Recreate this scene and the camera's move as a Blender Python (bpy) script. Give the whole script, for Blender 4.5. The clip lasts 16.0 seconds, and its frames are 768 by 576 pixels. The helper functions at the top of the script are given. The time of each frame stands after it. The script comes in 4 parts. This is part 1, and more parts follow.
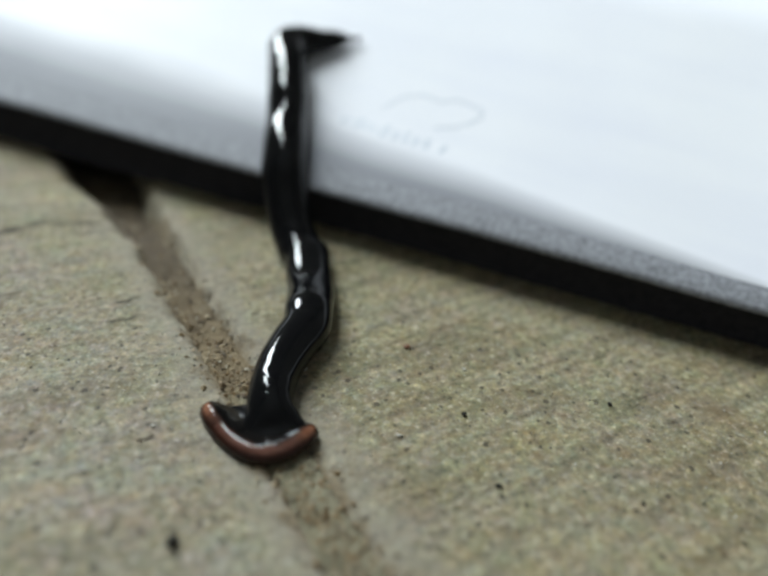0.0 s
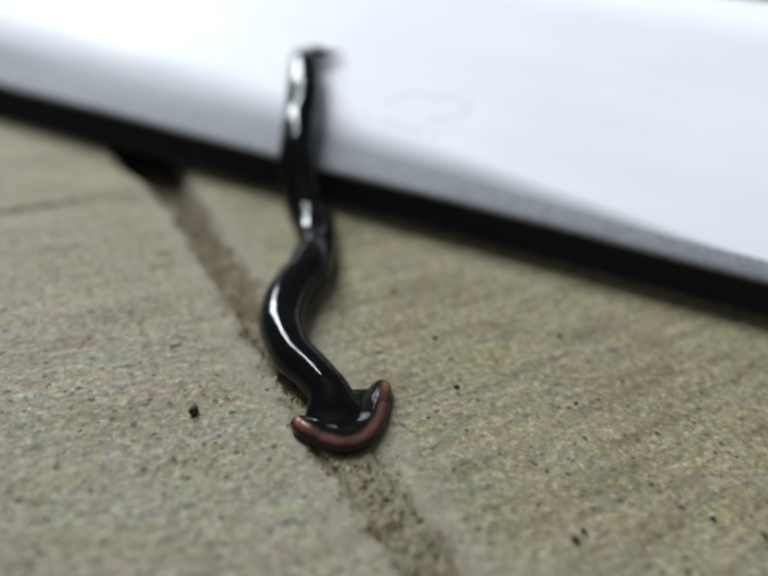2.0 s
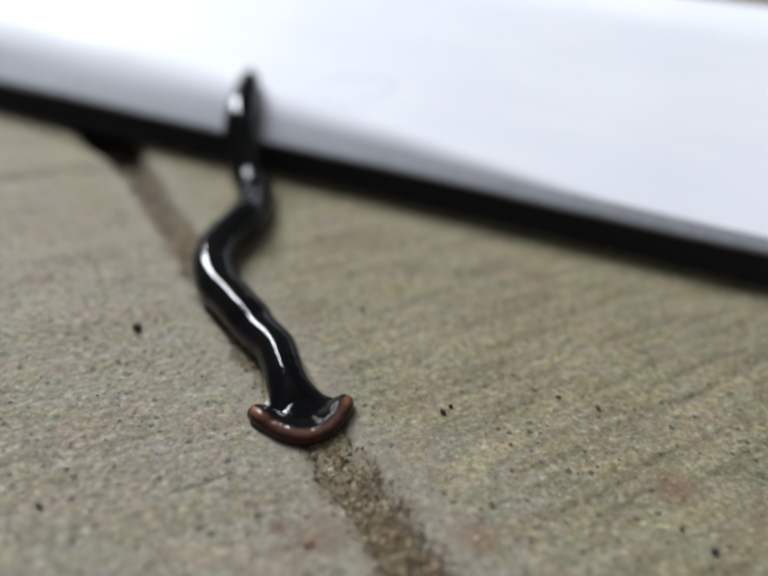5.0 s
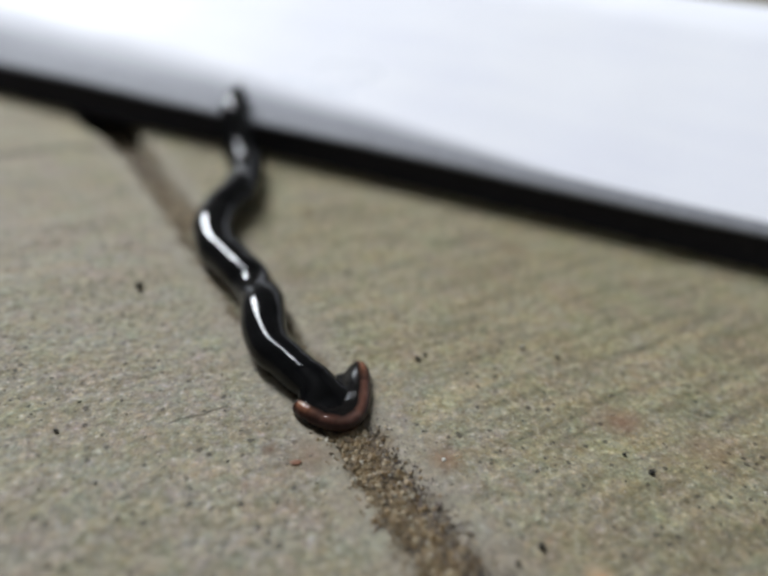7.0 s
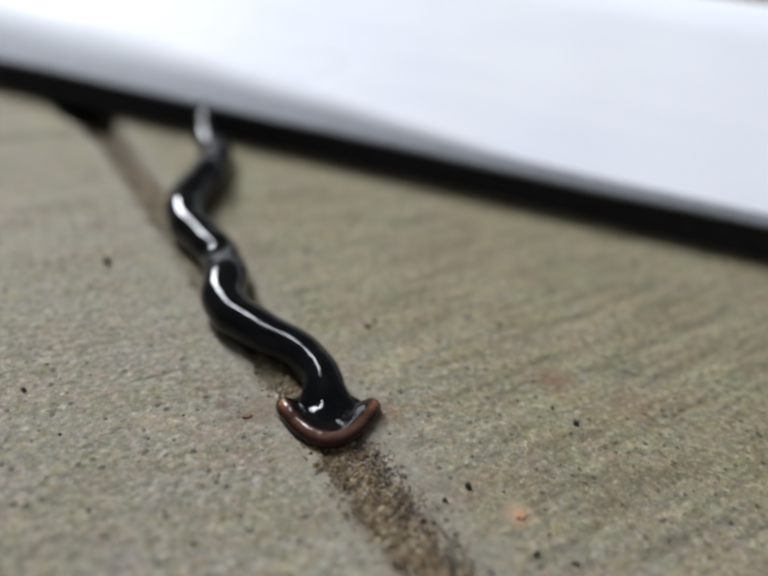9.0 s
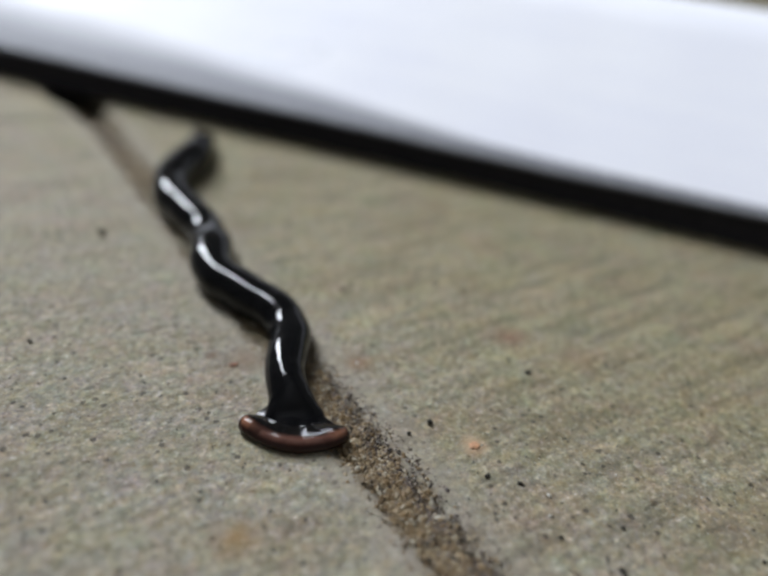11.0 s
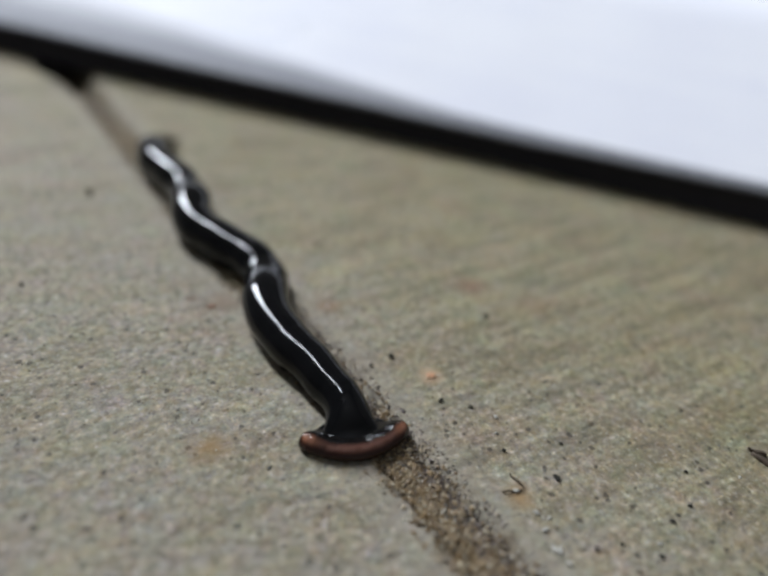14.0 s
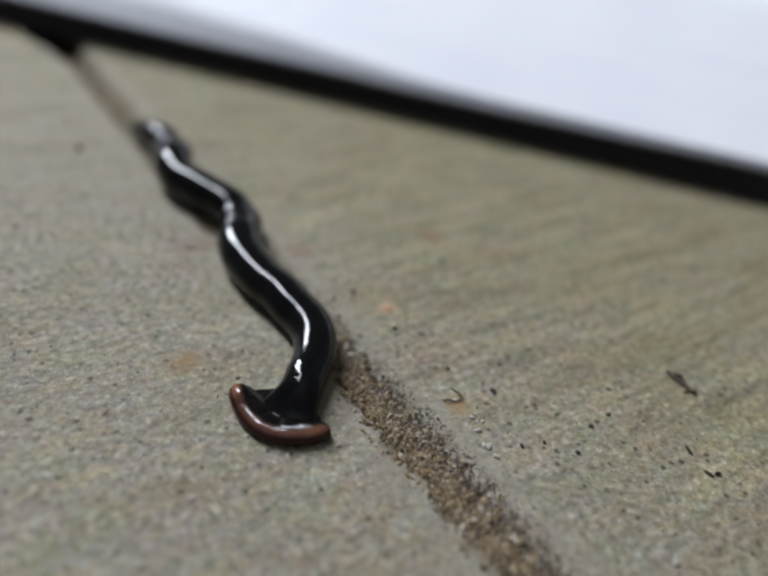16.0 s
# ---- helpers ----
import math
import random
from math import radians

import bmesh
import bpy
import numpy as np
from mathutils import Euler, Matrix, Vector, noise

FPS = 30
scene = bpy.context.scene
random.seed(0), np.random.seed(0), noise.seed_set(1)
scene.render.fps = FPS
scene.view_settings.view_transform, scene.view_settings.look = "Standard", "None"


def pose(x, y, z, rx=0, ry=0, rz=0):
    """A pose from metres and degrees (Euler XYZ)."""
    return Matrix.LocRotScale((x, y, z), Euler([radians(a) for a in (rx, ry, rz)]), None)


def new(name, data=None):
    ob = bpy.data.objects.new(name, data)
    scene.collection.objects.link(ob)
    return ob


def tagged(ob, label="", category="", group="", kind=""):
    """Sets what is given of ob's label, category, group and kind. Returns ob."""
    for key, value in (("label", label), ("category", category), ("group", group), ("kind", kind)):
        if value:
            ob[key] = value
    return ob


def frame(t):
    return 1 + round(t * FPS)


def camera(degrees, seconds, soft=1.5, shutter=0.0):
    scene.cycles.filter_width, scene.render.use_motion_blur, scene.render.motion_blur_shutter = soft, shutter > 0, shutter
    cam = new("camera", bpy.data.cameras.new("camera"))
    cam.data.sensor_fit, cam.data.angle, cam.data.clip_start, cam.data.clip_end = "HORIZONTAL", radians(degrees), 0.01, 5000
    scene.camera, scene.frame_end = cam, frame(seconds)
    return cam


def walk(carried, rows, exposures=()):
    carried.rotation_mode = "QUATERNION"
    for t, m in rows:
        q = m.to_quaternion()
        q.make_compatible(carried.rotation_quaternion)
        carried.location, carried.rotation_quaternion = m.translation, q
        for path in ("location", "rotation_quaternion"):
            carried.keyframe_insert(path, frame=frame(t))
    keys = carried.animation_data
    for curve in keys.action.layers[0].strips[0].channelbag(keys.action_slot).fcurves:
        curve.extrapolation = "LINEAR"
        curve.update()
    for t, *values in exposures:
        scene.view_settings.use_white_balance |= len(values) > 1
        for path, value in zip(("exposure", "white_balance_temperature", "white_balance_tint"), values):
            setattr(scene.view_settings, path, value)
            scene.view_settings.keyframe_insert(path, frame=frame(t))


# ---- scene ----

MM = 0.001

# camera: hand-held close over the slab, drawing back
cam = camera(63.0, 16.0, soft=2.75)
cam.data.dof.use_dof = True
cam.data.dof.focus_distance = 0.069
cam.data.dof.aperture_fstop = 8.0
PATH = [
    (0.0, -0.00000, -0.00000, 0.04995, 53.95, -5.03, 4.35),
    (0.5, 0.00000, -0.00311, 0.04976, 55.14, -4.82, 5.61),
    (1.0, 0.00384, -0.00987, 0.04946, 55.48, -4.19, 6.45),
    (1.5, 0.00554, -0.01410, 0.05029, 55.89, -3.97, 7.05),
    (2.0, 0.00785, -0.01769, 0.05041, 56.31, -3.69, 7.29),
    (2.5, 0.01016, -0.02113, 0.05074, 56.51, -3.42, 7.43),
    (3.0, 0.01312, -0.02390, 0.05098, 56.60, -3.02, 7.39),
    (3.5, 0.01487, -0.02671, 0.05094, 57.01, -2.94, 7.02),
    (4.0, 0.01658, -0.02949, 0.05046, 57.14, -3.10, 6.40),
    (4.5, 0.01836, -0.03131, 0.05058, 57.10, -3.25, 5.90),
    (7.0, 0.02154, -0.04242, 0.05099, 56.82, -4.23, 4.98),
    (7.5, 0.02251, -0.04368, 0.05096, 56.80, -4.28, 4.83),
    (8.0, 0.02389, -0.04480, 0.05152, 56.59, -4.27, 4.57),
    (8.5, 0.02520, -0.04614, 0.05149, 56.60, -4.35, 4.36),
    (9.0, 0.02741, -0.04838, 0.05166, 56.47, -4.33, 4.07),
    (9.5, 0.02816, -0.05023, 0.05172, 56.49, -4.62, 3.54),
    (12.0, 0.03062, -0.06143, 0.05332, 56.04, -5.50, 2.76),
    (12.5, 0.03139, -0.06198, 0.05317, 55.89, -5.48, 2.74),
    (13.0, 0.03143, -0.06169, 0.05363, 55.59, -5.56, 2.64),
    (13.5, 0.03174, -0.06188, 0.05294, 55.59, -5.59, 2.49),
    (14.0, 0.03327, -0.06599, 0.05194, 55.43, -5.77, 2.38),
    (14.5, 0.03527, -0.07100, 0.05261, 54.88, -6.05, 2.59),
    (15.0, 0.03674, -0.07259, 0.05235, 54.71, -6.15, 2.41),
    (15.5, 0.03823, -0.07443, 0.05239, 54.39, -6.38, 2.28),
    (16.0, 0.03803, -0.07632, 0.05194, 54.31, -6.50, 2.12),
]
walk(cam, [(t, pose(x, y, z, rx, ry, rz)) for t, x, y, z, rx, ry, rz in PATH], exposures=[(0.0, 0.0, 6440, 2.5), (1.6, 0.0, 6450, 4), (2.2, 0.0, 6430, 7), (3.5, 0.0, 6450, 9.5), (7.0, 0.0, 6500, 10), (12.0, 0.0, 6350, 11), (16.0, -0.04, 6300, 11)])

# ---- light: added unseen dim room; lamp in its slit stands for overcast sky ----
GAP_AZ = radians(42.0)                    # the opening's bearing from +y towards -x
GAP_FAR, GAP_WIDE, GAP_LOW, GAP_HIGH = 0.70, 0.095, 0.31, 1.85
ROOM_BACK, ROOM_SIDE, ROOM_HIGH = 2.4, 1.7, 2.45
TO_GAP = Vector((-math.sin(GAP_AZ), math.cos(GAP_AZ), 0.0))
ACROSS = Vector((math.cos(GAP_AZ), math.sin(GAP_AZ), 0.0))
MIDDLE = Vector((0.02, 0.02, 0.0))
gap_mid = MIDDLE + TO_GAP * GAP_FAR + Vector((0, 0, (GAP_LOW + GAP_HIGH) / 2))
opening_lamp = new("opening_lamp", bpy.data.lights.new("opening_lamp", "AREA"))
opening_lamp.data.shape, opening_lamp.data.size, opening_lamp.data.size_y = "RECTANGLE", GAP_WIDE, GAP_HIGH - GAP_LOW
opening_lamp.data.energy, opening_lamp.data.color = 29.6, (0.88, 0.935, 1.0)
opening_lamp.matrix_world = Matrix.Translation(gap_mid) @ Matrix((ACROSS, Vector((0, 0, 1)), TO_GAP)).transposed().to_4x4()
world = bpy.data.worlds.new("overcast")
scene.world = world
world.use_nodes = True
wn = world.node_tree
sky = wn.nodes.new("ShaderNodeTexSky")
sky.sky_type, sky.sun_disc, sky.sun_elevation, sky.sun_rotation = "NISHITA", False, radians(50), -GAP_AZ
sky.air_density, sky.dust_density = 1.0, 4.0
wn.links.new(sky.outputs[0], wn.nodes["Background"].inputs[0])
wn.nodes["Background"].inputs[1].default_value = 0.10


# ---- materials ----
def material(name):
    m = bpy.data.materials.new(name)
    m.use_nodes = True
    nt = m.node_tree
    return m, nt, nt.nodes["Principled BSDF"]


def coords(nt, scale=1000.0, turn=0.0, stretch=(1, 1, 1)):
    """World position in millimetres, turned about z and stretched."""
    geo = nt.nodes.new("ShaderNodeNewGeometry")
    mp = nt.nodes.new("ShaderNodeMapping")
    mp.vector_type = "TEXTURE"
    mp.inputs["Rotation"].default_value = (0, 0, turn)
    mp.inputs["Scale"].default_value = tuple(s / scale for s in stretch)
    nt.links.new(geo.outputs["Position"], mp.inputs["Vector"])
    return mp.outputs[0]


def object_coords(nt, scale=1000.0):
    tc = nt.nodes.new("ShaderNodeTexCoord")
    mp = nt.nodes.new("ShaderNodeMapping")
    mp.inputs["Scale"].default_value = (scale, scale, scale)
    nt.links.new(tc.outputs["Object"], mp.inputs["Vector"])
    return mp.outputs[0]


def noise_tex(nt, vec, scale, detail=3.0, rough=0.55):
    n = nt.nodes.new("ShaderNodeTexNoise")
    n.inputs["Scale"].default_value, n.inputs["Detail"].default_value, n.inputs["Roughness"].default_value = scale, detail, rough
    nt.links.new(vec, n.inputs["Vector"])
    return n


def ramp(nt, fac, stops):
    r = nt.nodes.new("ShaderNodeValToRGB")
    els = r.color_ramp.elements
    while len(els) < len(stops):
        els.new(0.5)
    for e, (p, c) in zip(els, stops):
        e.position = p
        e.color = c if len(c) == 4 else (*c, 1)
    nt.links.new(fac, r.inputs[0])
    return r.outputs[0]


def mix(nt, fac, a, b, mode="MIX"):
    m = nt.nodes.new("ShaderNodeMix")
    m.data_type, m.blend_type = "RGBA", mode
    for sock, v in ((m.inputs[0], fac), (m.inputs[6], a), (m.inputs[7], b)):
        if isinstance(v, bpy.types.NodeSocket):
            nt.links.new(v, sock)
        else:
            sock.default_value = v if isinstance(v, float) else (*v, 1)
    return m.outputs[2]


def arith(nt, op, a, b=0.0, clamp=False):
    m = nt.nodes.new("ShaderNodeMath")
    m.operation, m.use_clamp = op, clamp
    for sock, v in zip(m.inputs, (a, b)):
        if isinstance(v, bpy.types.NodeSocket):
            nt.links.new(v, sock)
        else:
            sock.default_value = v
    return m.outputs[0]


def bump(nt, bsdf, height, strength, distance):
    b = nt.nodes.new("ShaderNodeBump")
    b.inputs["Strength"].default_value, b.inputs["Distance"].default_value = strength, distance
    nt.links.new(height, b.inputs["Height"])
    nt.links.new(b.outputs[0], bsdf.inputs["Normal"])
    return b


def grey(v):
    return (v, v, v)


BROOM = radians(29.0)

# stains on the concrete: x, y (mm), radius (mm), strength, colour
STAINS = [
    (27.8, 3.9, 2.4, 0.6, (0.20, 0.11, 0.06)), (18.5, -22.5, 3.0, 0.6, (0.24, 0.14, 0.05)),
    (48.5, 12.7, 3.6, 0.5, (0.20, 0.10, 0.06)), (41.9, -8.0, 2.0, 0.7, (0.44, 0.30, 0.18)),
    (13.5, 2.4, 3.6, 0.5, (0.17, 0.10, 0.06)), (50.6, -24.8, 2.2, 0.8, (0.30, 0.20, 0.10)), (9.4, 2.6, 1.4, 0.8, (0.12, 0.07, 0.045)), (38.5, 53.0, 4.0, 0.5, (0.16, 0.11, 0.06)), (57.0, 10.0, 4.0, 0.35, (0.22, 0.14, 0.08)),
]


# cracks and scratches: from x, y to x, y, half width (mm), strength
SCRATCHES = [
    (-64.0, 65.0, -51.0, 75.0, 1.0, 1.0), (-53.0, 74.6, -43.0, 77.2, 0.8, 1.0), (-33.8, 59.2, -31.0, 60.8, 0.4, 0.8),
    (-33.2, 55.9, -30.2, 57.6, 0.5, 0.7), (-52.0, 56.0, -45.0, 59.5, 0.5, 0.5), (-2.4, 4.4, 3.6, 8.2, 0.28, 0.55),
]


def concrete_material():
    m, nt, bsdf = material("broomed concrete")
    p = coords(nt)
    b = coords(nt, turn=BROOM, stretch=(14, 1, 1))
    big = noise_tex(nt, p, 0.035, 4, 0.6)
    mid = noise_tex(nt, p, 0.22, 4, 0.65)
    fine = noise_tex(nt, p, 1.6, 3, 0.7)
    streak = noise_tex(nt, b, 0.55, 4, 0.6)
    col = ramp(nt, big.outputs[0], [(0.30, (0.217, 0.200, 0.137)), (0.5, (0.242, 0.213, 0.125)), (0.62, (0.207, 0.193, 0.115)), (0.75, (0.237, 0.215, 0.148))])
    col = mix(nt, 0.45, col, ramp(nt, mid.outputs[0], [(0.3, (0.151, 0.137, 0.080)), (0.5, (0.237, 0.208, 0.122)), (0.72, (0.324, 0.288, 0.183))]))
    col = mix(nt, 0.14, col, ramp(nt, streak.outputs[0], [(0.32, (0.107, 0.093, 0.049)), (0.5, (0.233, 0.208, 0.125)), (0.7, (0.365, 0.321, 0.205))]))
    col = mix(nt, 0.25, col, ramp(nt, fine.outputs[0], [(0.3, (0.101, 0.092, 0.058)), (0.5, (0.233, 0.208, 0.129)), (0.70, (0.446, 0.396, 0.267))]))
    blot = noise_tex(nt, p, 0.62, 3, 0.6)
    hues = ramp(nt, blot.outputs[0], [(0.26, (0.110, 0.086, 0.056)), (0.38, (0.228, 0.200, 0.140)), (0.46, (0.196, 0.196, 0.170)), (0.53, (0.285, 0.256, 0.182)), (0.61, (0.222, 0.222, 0.212)), (0.72, (0.420, 0.377, 0.266))])
    col = mix(nt, 0.58, col, hues)
    # sand grains showing in the paste
    v = nt.nodes.new("ShaderNodeTexVoronoi")
    v.inputs["Scale"].default_value = 1.9
    nt.links.new(p, v.inputs["Vector"])
    near_grain = arith(nt, "LESS_THAN", v.outputs["Distance"], 0.30)
    sep = nt.nodes.new("ShaderNodeSeparateColor")
    nt.links.new(v.outputs["Color"], sep.inputs[0])
    grain_col = ramp(nt, sep.outputs[0], [(0.0, (0.025, 0.024, 0.015)), (0.2, (0.090, 0.080, 0.049)), (0.35, (0.190, 0.165, 0.118)), (0.6, (0.290, 0.265, 0.188)), (0.85, (0.466, 0.414, 0.281)), (1.0, (0.670, 0.614, 0.456))])
    some = arith(nt, "MULTIPLY", near_grain, arith(nt, "GREATER_THAN", sep.outputs[1], 0.45))
    col = mix(nt, arith(nt, "MULTIPLY", some, 0.35), col, grain_col)
    drift = noise_tex(nt, coords(nt, turn=BROOM, stretch=(3.5, 1, 1)), 0.16, 3, 0.6)
    col = mix(nt, 0.55, col, mix(nt, 1.0, col, ramp(nt, drift.outputs[0], [(0.32, (0.70, 0.66, 0.60)), (0.45, (1.0, 0.97, 0.88)), (0.55, (0.94, 0.98, 1.05)), (0.68, (1.32, 1.25, 1.10))]), "MULTIPLY"))
    # short dark lines that the broom left, and crisp speckle of sand and cement
    c2 = coords(nt, turn=BROOM, stretch=(5, 1, 1))
    line = noise_tex(nt, c2, 0.62, 3, 0.6)
    where = noise_tex(nt, p, 0.09, 2)
    dark_line = arith(nt, "MULTIPLY", ramp(nt, line.outputs[0], [(0.30, grey(1.0)), (0.385, grey(0.0))]), ramp(nt, where.outputs[0], [(0.42, grey(0.0)), (0.62, grey(0.75))]))
    col = mix(nt, dark_line, col, (0.060, 0.050, 0.034))
    speck = noise_tex(nt, p, 1.45, 3, 0.65)
    col = mix(nt, ramp(nt, speck.outputs[0], [(0.56, grey(0.0)), (0.67, grey(0.5))]), col, (0.45, 0.43, 0.375))
    col = mix(nt, ramp(nt, speck.outputs[0], [(0.31, grey(0.6)), (0.43, grey(0.0))]), col, (0.065, 0.057, 0.048))
    tint = noise_tex(nt, p, 1.05, 2, 0.6)
    col = mix(nt, 0.35, col, mix(nt, 1.0, col, ramp(nt, tint.outputs[1], [(0.32, (1.10, 0.99, 0.86)), (0.45, (1.0, 1.0, 1.0)), (0.55, (0.92, 1.0, 1.15)), (0.68, (1.12, 1.0, 0.98))]), "MULTIPLY"))
    col = mix(nt, 1.0, col, ramp(nt, streak.outputs[0], [(0.34, (0.94, 0.935, 0.925)), (0.5, (1.0, 1.0, 1.0)), (0.66, (1.03, 1.03, 1.025))]), "MULTIPLY")
    mottle = noise_tex(nt, coords(nt, turn=BROOM, stretch=(1.25, 1, 1)), 1.2, 4, 0.6)
    col = mix(nt, 1.0, col, ramp(nt, mottle.outputs[0], [(0.28, (0.50, 0.48, 0.46)), (0.42, (0.86, 0.85, 0.84)), (0.53, (1.0, 1.0, 1.0)), (0.62, (1.20, 1.20, 1.22)), (0.75, (1.75, 1.74, 1.78))]), "MULTIPLY")
    # patches of pinkish, greenish and bluish paste
    for size, k in ((0.6, 0.22), (0.16, 0.18)):
        hue = noise_tex(nt, p, size, 2, 0.6)
        shift = mix(nt, 1.0, mix(nt, 1.0, hue.outputs["Color"], (k, k, k), "MULTIPLY"), grey(1.0 - k / 2), "ADD")
        col = mix(nt, 1.0, col, shift, "MULTIPLY")
    # wavy bands that the broom pressed, strongest in patches
    band = noise_tex(nt, coords(nt, turn=BROOM + 0.10, stretch=(9, 1, 1)), 0.55, 2, 0.5)
    bands = mix(nt, 1.0, col, ramp(nt, band.outputs[0], [(0.33, (0.76, 0.75, 0.72)), (0.46, (0.98, 0.98, 0.97)), (0.60, (1.10, 1.10, 1.07))]), "MULTIPLY")
    bx = nt.nodes.new("ShaderNodeSeparateXYZ")
    nt.links.new(p, bx.inputs[0])
    side = arith(nt, "ADD", arith(nt, "MULTIPLY", arith(nt, "ADD", bx.outputs[0], bx.outputs[1]), 0.008), noise_tex(nt, p, 0.028, 2).outputs[0])
    col = mix(nt, ramp(nt, side, [(0.60, grey(0.0)), (0.85, grey(1.0))]), col, bands)
    # small pits, dark and sharp
    pits = nt.nodes.new("ShaderNodeTexVoronoi")
    pits.inputs["Scale"].default_value = 0.85
    nt.links.new(p, pits.inputs["Vector"])
    pit_rgb = nt.nodes.new("ShaderNodeSeparateColor")
    nt.links.new(pits.outputs["Color"], pit_rgb.inputs[0])
    size = arith(nt, "MULTIPLY", arith(nt, "SUBTRACT", pit_rgb.outputs[0], 0.40), 0.50)
    is_pit = arith(nt, "LESS_THAN", arith(nt, "ADD", pits.outputs["Distance"], arith(nt, "MULTIPLY", arith(nt, "SUBTRACT", fine.outputs[0], 0.5), 0.5)), size)
    col = mix(nt, arith(nt, "MULTIPLY", is_pit, 0.72), col, (0.035, 0.030, 0.024))
    # olive tone towards +x and +y; the near side's brighter light is painted in
    px = nt.nodes.new("ShaderNodeSeparateXYZ")
    nt.links.new(p, px.inputs[0])
    near_tone = nt.nodes.new("ShaderNodeMapRange")
    near_tone.interpolation_type = "SMOOTHSTEP"
    near_tone.inputs[1].default_value, near_tone.inputs[2].default_value = 0.0, 46.0
    nt.links.new(arith(nt, "ADD", arith(nt, "ADD", arith(nt, "MULTIPLY", px.outputs[1], 0.8), arith(nt, "MULTIPLY", px.outputs[0], 0.6)), arith(nt, "MULTIPLY", arith(nt, "SUBTRACT", big.outputs[0], 0.5), 40.0)), near_tone.inputs[0])
    col = mix(nt, near_tone.outputs[0], mix(nt, 1.0, col, (1.045, 1.065, 1.13), "MULTIPLY"), mix(nt, 1.0, col, (0.975, 0.98, 0.905), "MULTIPLY"))
    # dirt washed into and along the joint
    off = nt.nodes.new("ShaderNodeVectorMath")
    off.operation = "DOT_PRODUCT"
    sub = nt.nodes.new("ShaderNodeVectorMath")
    sub.operation = "SUBTRACT"
    nt.links.new(p, sub.inputs[0])
    sub.inputs[1].default_value = (-47.0, 90.5, 0)
    nt.links.new(sub.outputs[0], off.inputs[0])
    off.inputs[1].default_value = (0.7946, 0.6071, 0)
    away = arith(nt, "ADD", arith(nt, "ABSOLUTE", off.outputs["Value"]), arith(nt, "MULTIPLY", arith(nt, "SUBTRACT", mid.outputs[0], 0.5), 10.0))
    wash = nt.nodes.new("ShaderNodeMapRange")
    wash.interpolation_type = "SMOOTHSTEP"
    wash.inputs[1].default_value, wash.inputs[2].default_value, wash.inputs[3].default_value, wash.inputs[4].default_value = 1.0, 3.9, 0.75, 0.0
    nt.links.new(away, wash.inputs[0])
    # smooth pale border left by the jointing tool
    border = nt.nodes.new("ShaderNodeMapRange")
    border.interpolation_type = "SMOOTHSTEP"
    border.inputs[1].default_value, border.inputs[2].default_value, border.inputs[3].default_value, border.inputs[4].default_value = 3.0, 8.5, 0.55, 0.0
    nt.links.new(away, border.inputs[0])
    col = mix(nt, border.outputs[0], col, ramp(nt, mid.outputs[0], [(0.35, (0.225, 0.212, 0.178)), (0.65, (0.315, 0.300, 0.260))]))
    col = mix(nt, wash.outputs[0], col, ramp(nt, fine.outputs[0], [(0.3, (0.050, 0.036, 0.020)), (0.5, (0.145, 0.110, 0.062)), (0.7, (0.27, 0.22, 0.14))]))
    col = mix(nt, 1.0, col, (1.05, 0.988, 0.935), "MULTIPLY")
    # longer cracks and scratches
    for x0, y0, x1, y1, half, k in SCRATCHES:
        mid_p, d = Vector(((x0 + x1) / 2, (y0 + y1) / 2, 0)), Vector((x1 - x0, y1 - y0, 0))
        r = nt.nodes.new("ShaderNodeVectorMath")
        r.operation = "SUBTRACT"
        nt.links.new(p, r.inputs[0])
        r.inputs[1].default_value = mid_p
        ends = []
        for axis in (d.normalized(), Vector((-d.y, d.x, 0)).normalized()):
            dot = nt.nodes.new("ShaderNodeVectorMath")
            dot.operation = "DOT_PRODUCT"
            nt.links.new(r.outputs[0], dot.inputs[0])
            dot.inputs[1].default_value = axis
            ends.append(dot.outputs["Value"])
        wave = arith(nt, "ADD", ends[1], arith(nt, "MULTIPLY", arith(nt, "SUBTRACT", mid.outputs[0], 0.5), half * 6))
        f = arith(nt, "SUBTRACT", 1.0, arith(nt, "DIVIDE", arith(nt, "ABSOLUTE", wave), half), clamp=True)
        g = arith(nt, "MULTIPLY", arith(nt, "SUBTRACT", 1.0, arith(nt, "DIVIDE", arith(nt, "ABSOLUTE", ends[0]), d.length * 0.55), clamp=True), 3.0, clamp=True)
        f = arith(nt, "MULTIPLY", arith(nt, "MULTIPLY", f, g), arith(nt, "MULTIPLY", blot.outputs[0], 3.0 * k), clamp=True)
        col = mix(nt, f, col, (0.055, 0.045, 0.028))
    # stains
    for x, y, r, k, c in STAINS:
        d = nt.nodes.new("ShaderNodeVectorMath")
        d.operation = "DISTANCE"
        nt.links.new(p, d.inputs[0])
        d.inputs[1].default_value = (x, y, 0)
        f = arith(nt, "SUBTRACT", 1.0, arith(nt, "DIVIDE", d.outputs["Value"], r), clamp=True)
        f = arith(nt, "MULTIPLY", f, arith(nt, "MULTIPLY", mid.outputs[0], 2.6 * k), clamp=True)
        col = mix(nt, f, col, c)
    nt.links.new(col, bsdf.inputs["Base Color"])
    bsdf.inputs["Roughness"].default_value = 0.82
    bsdf.inputs["Specular IOR Level"].default_value = 0.35
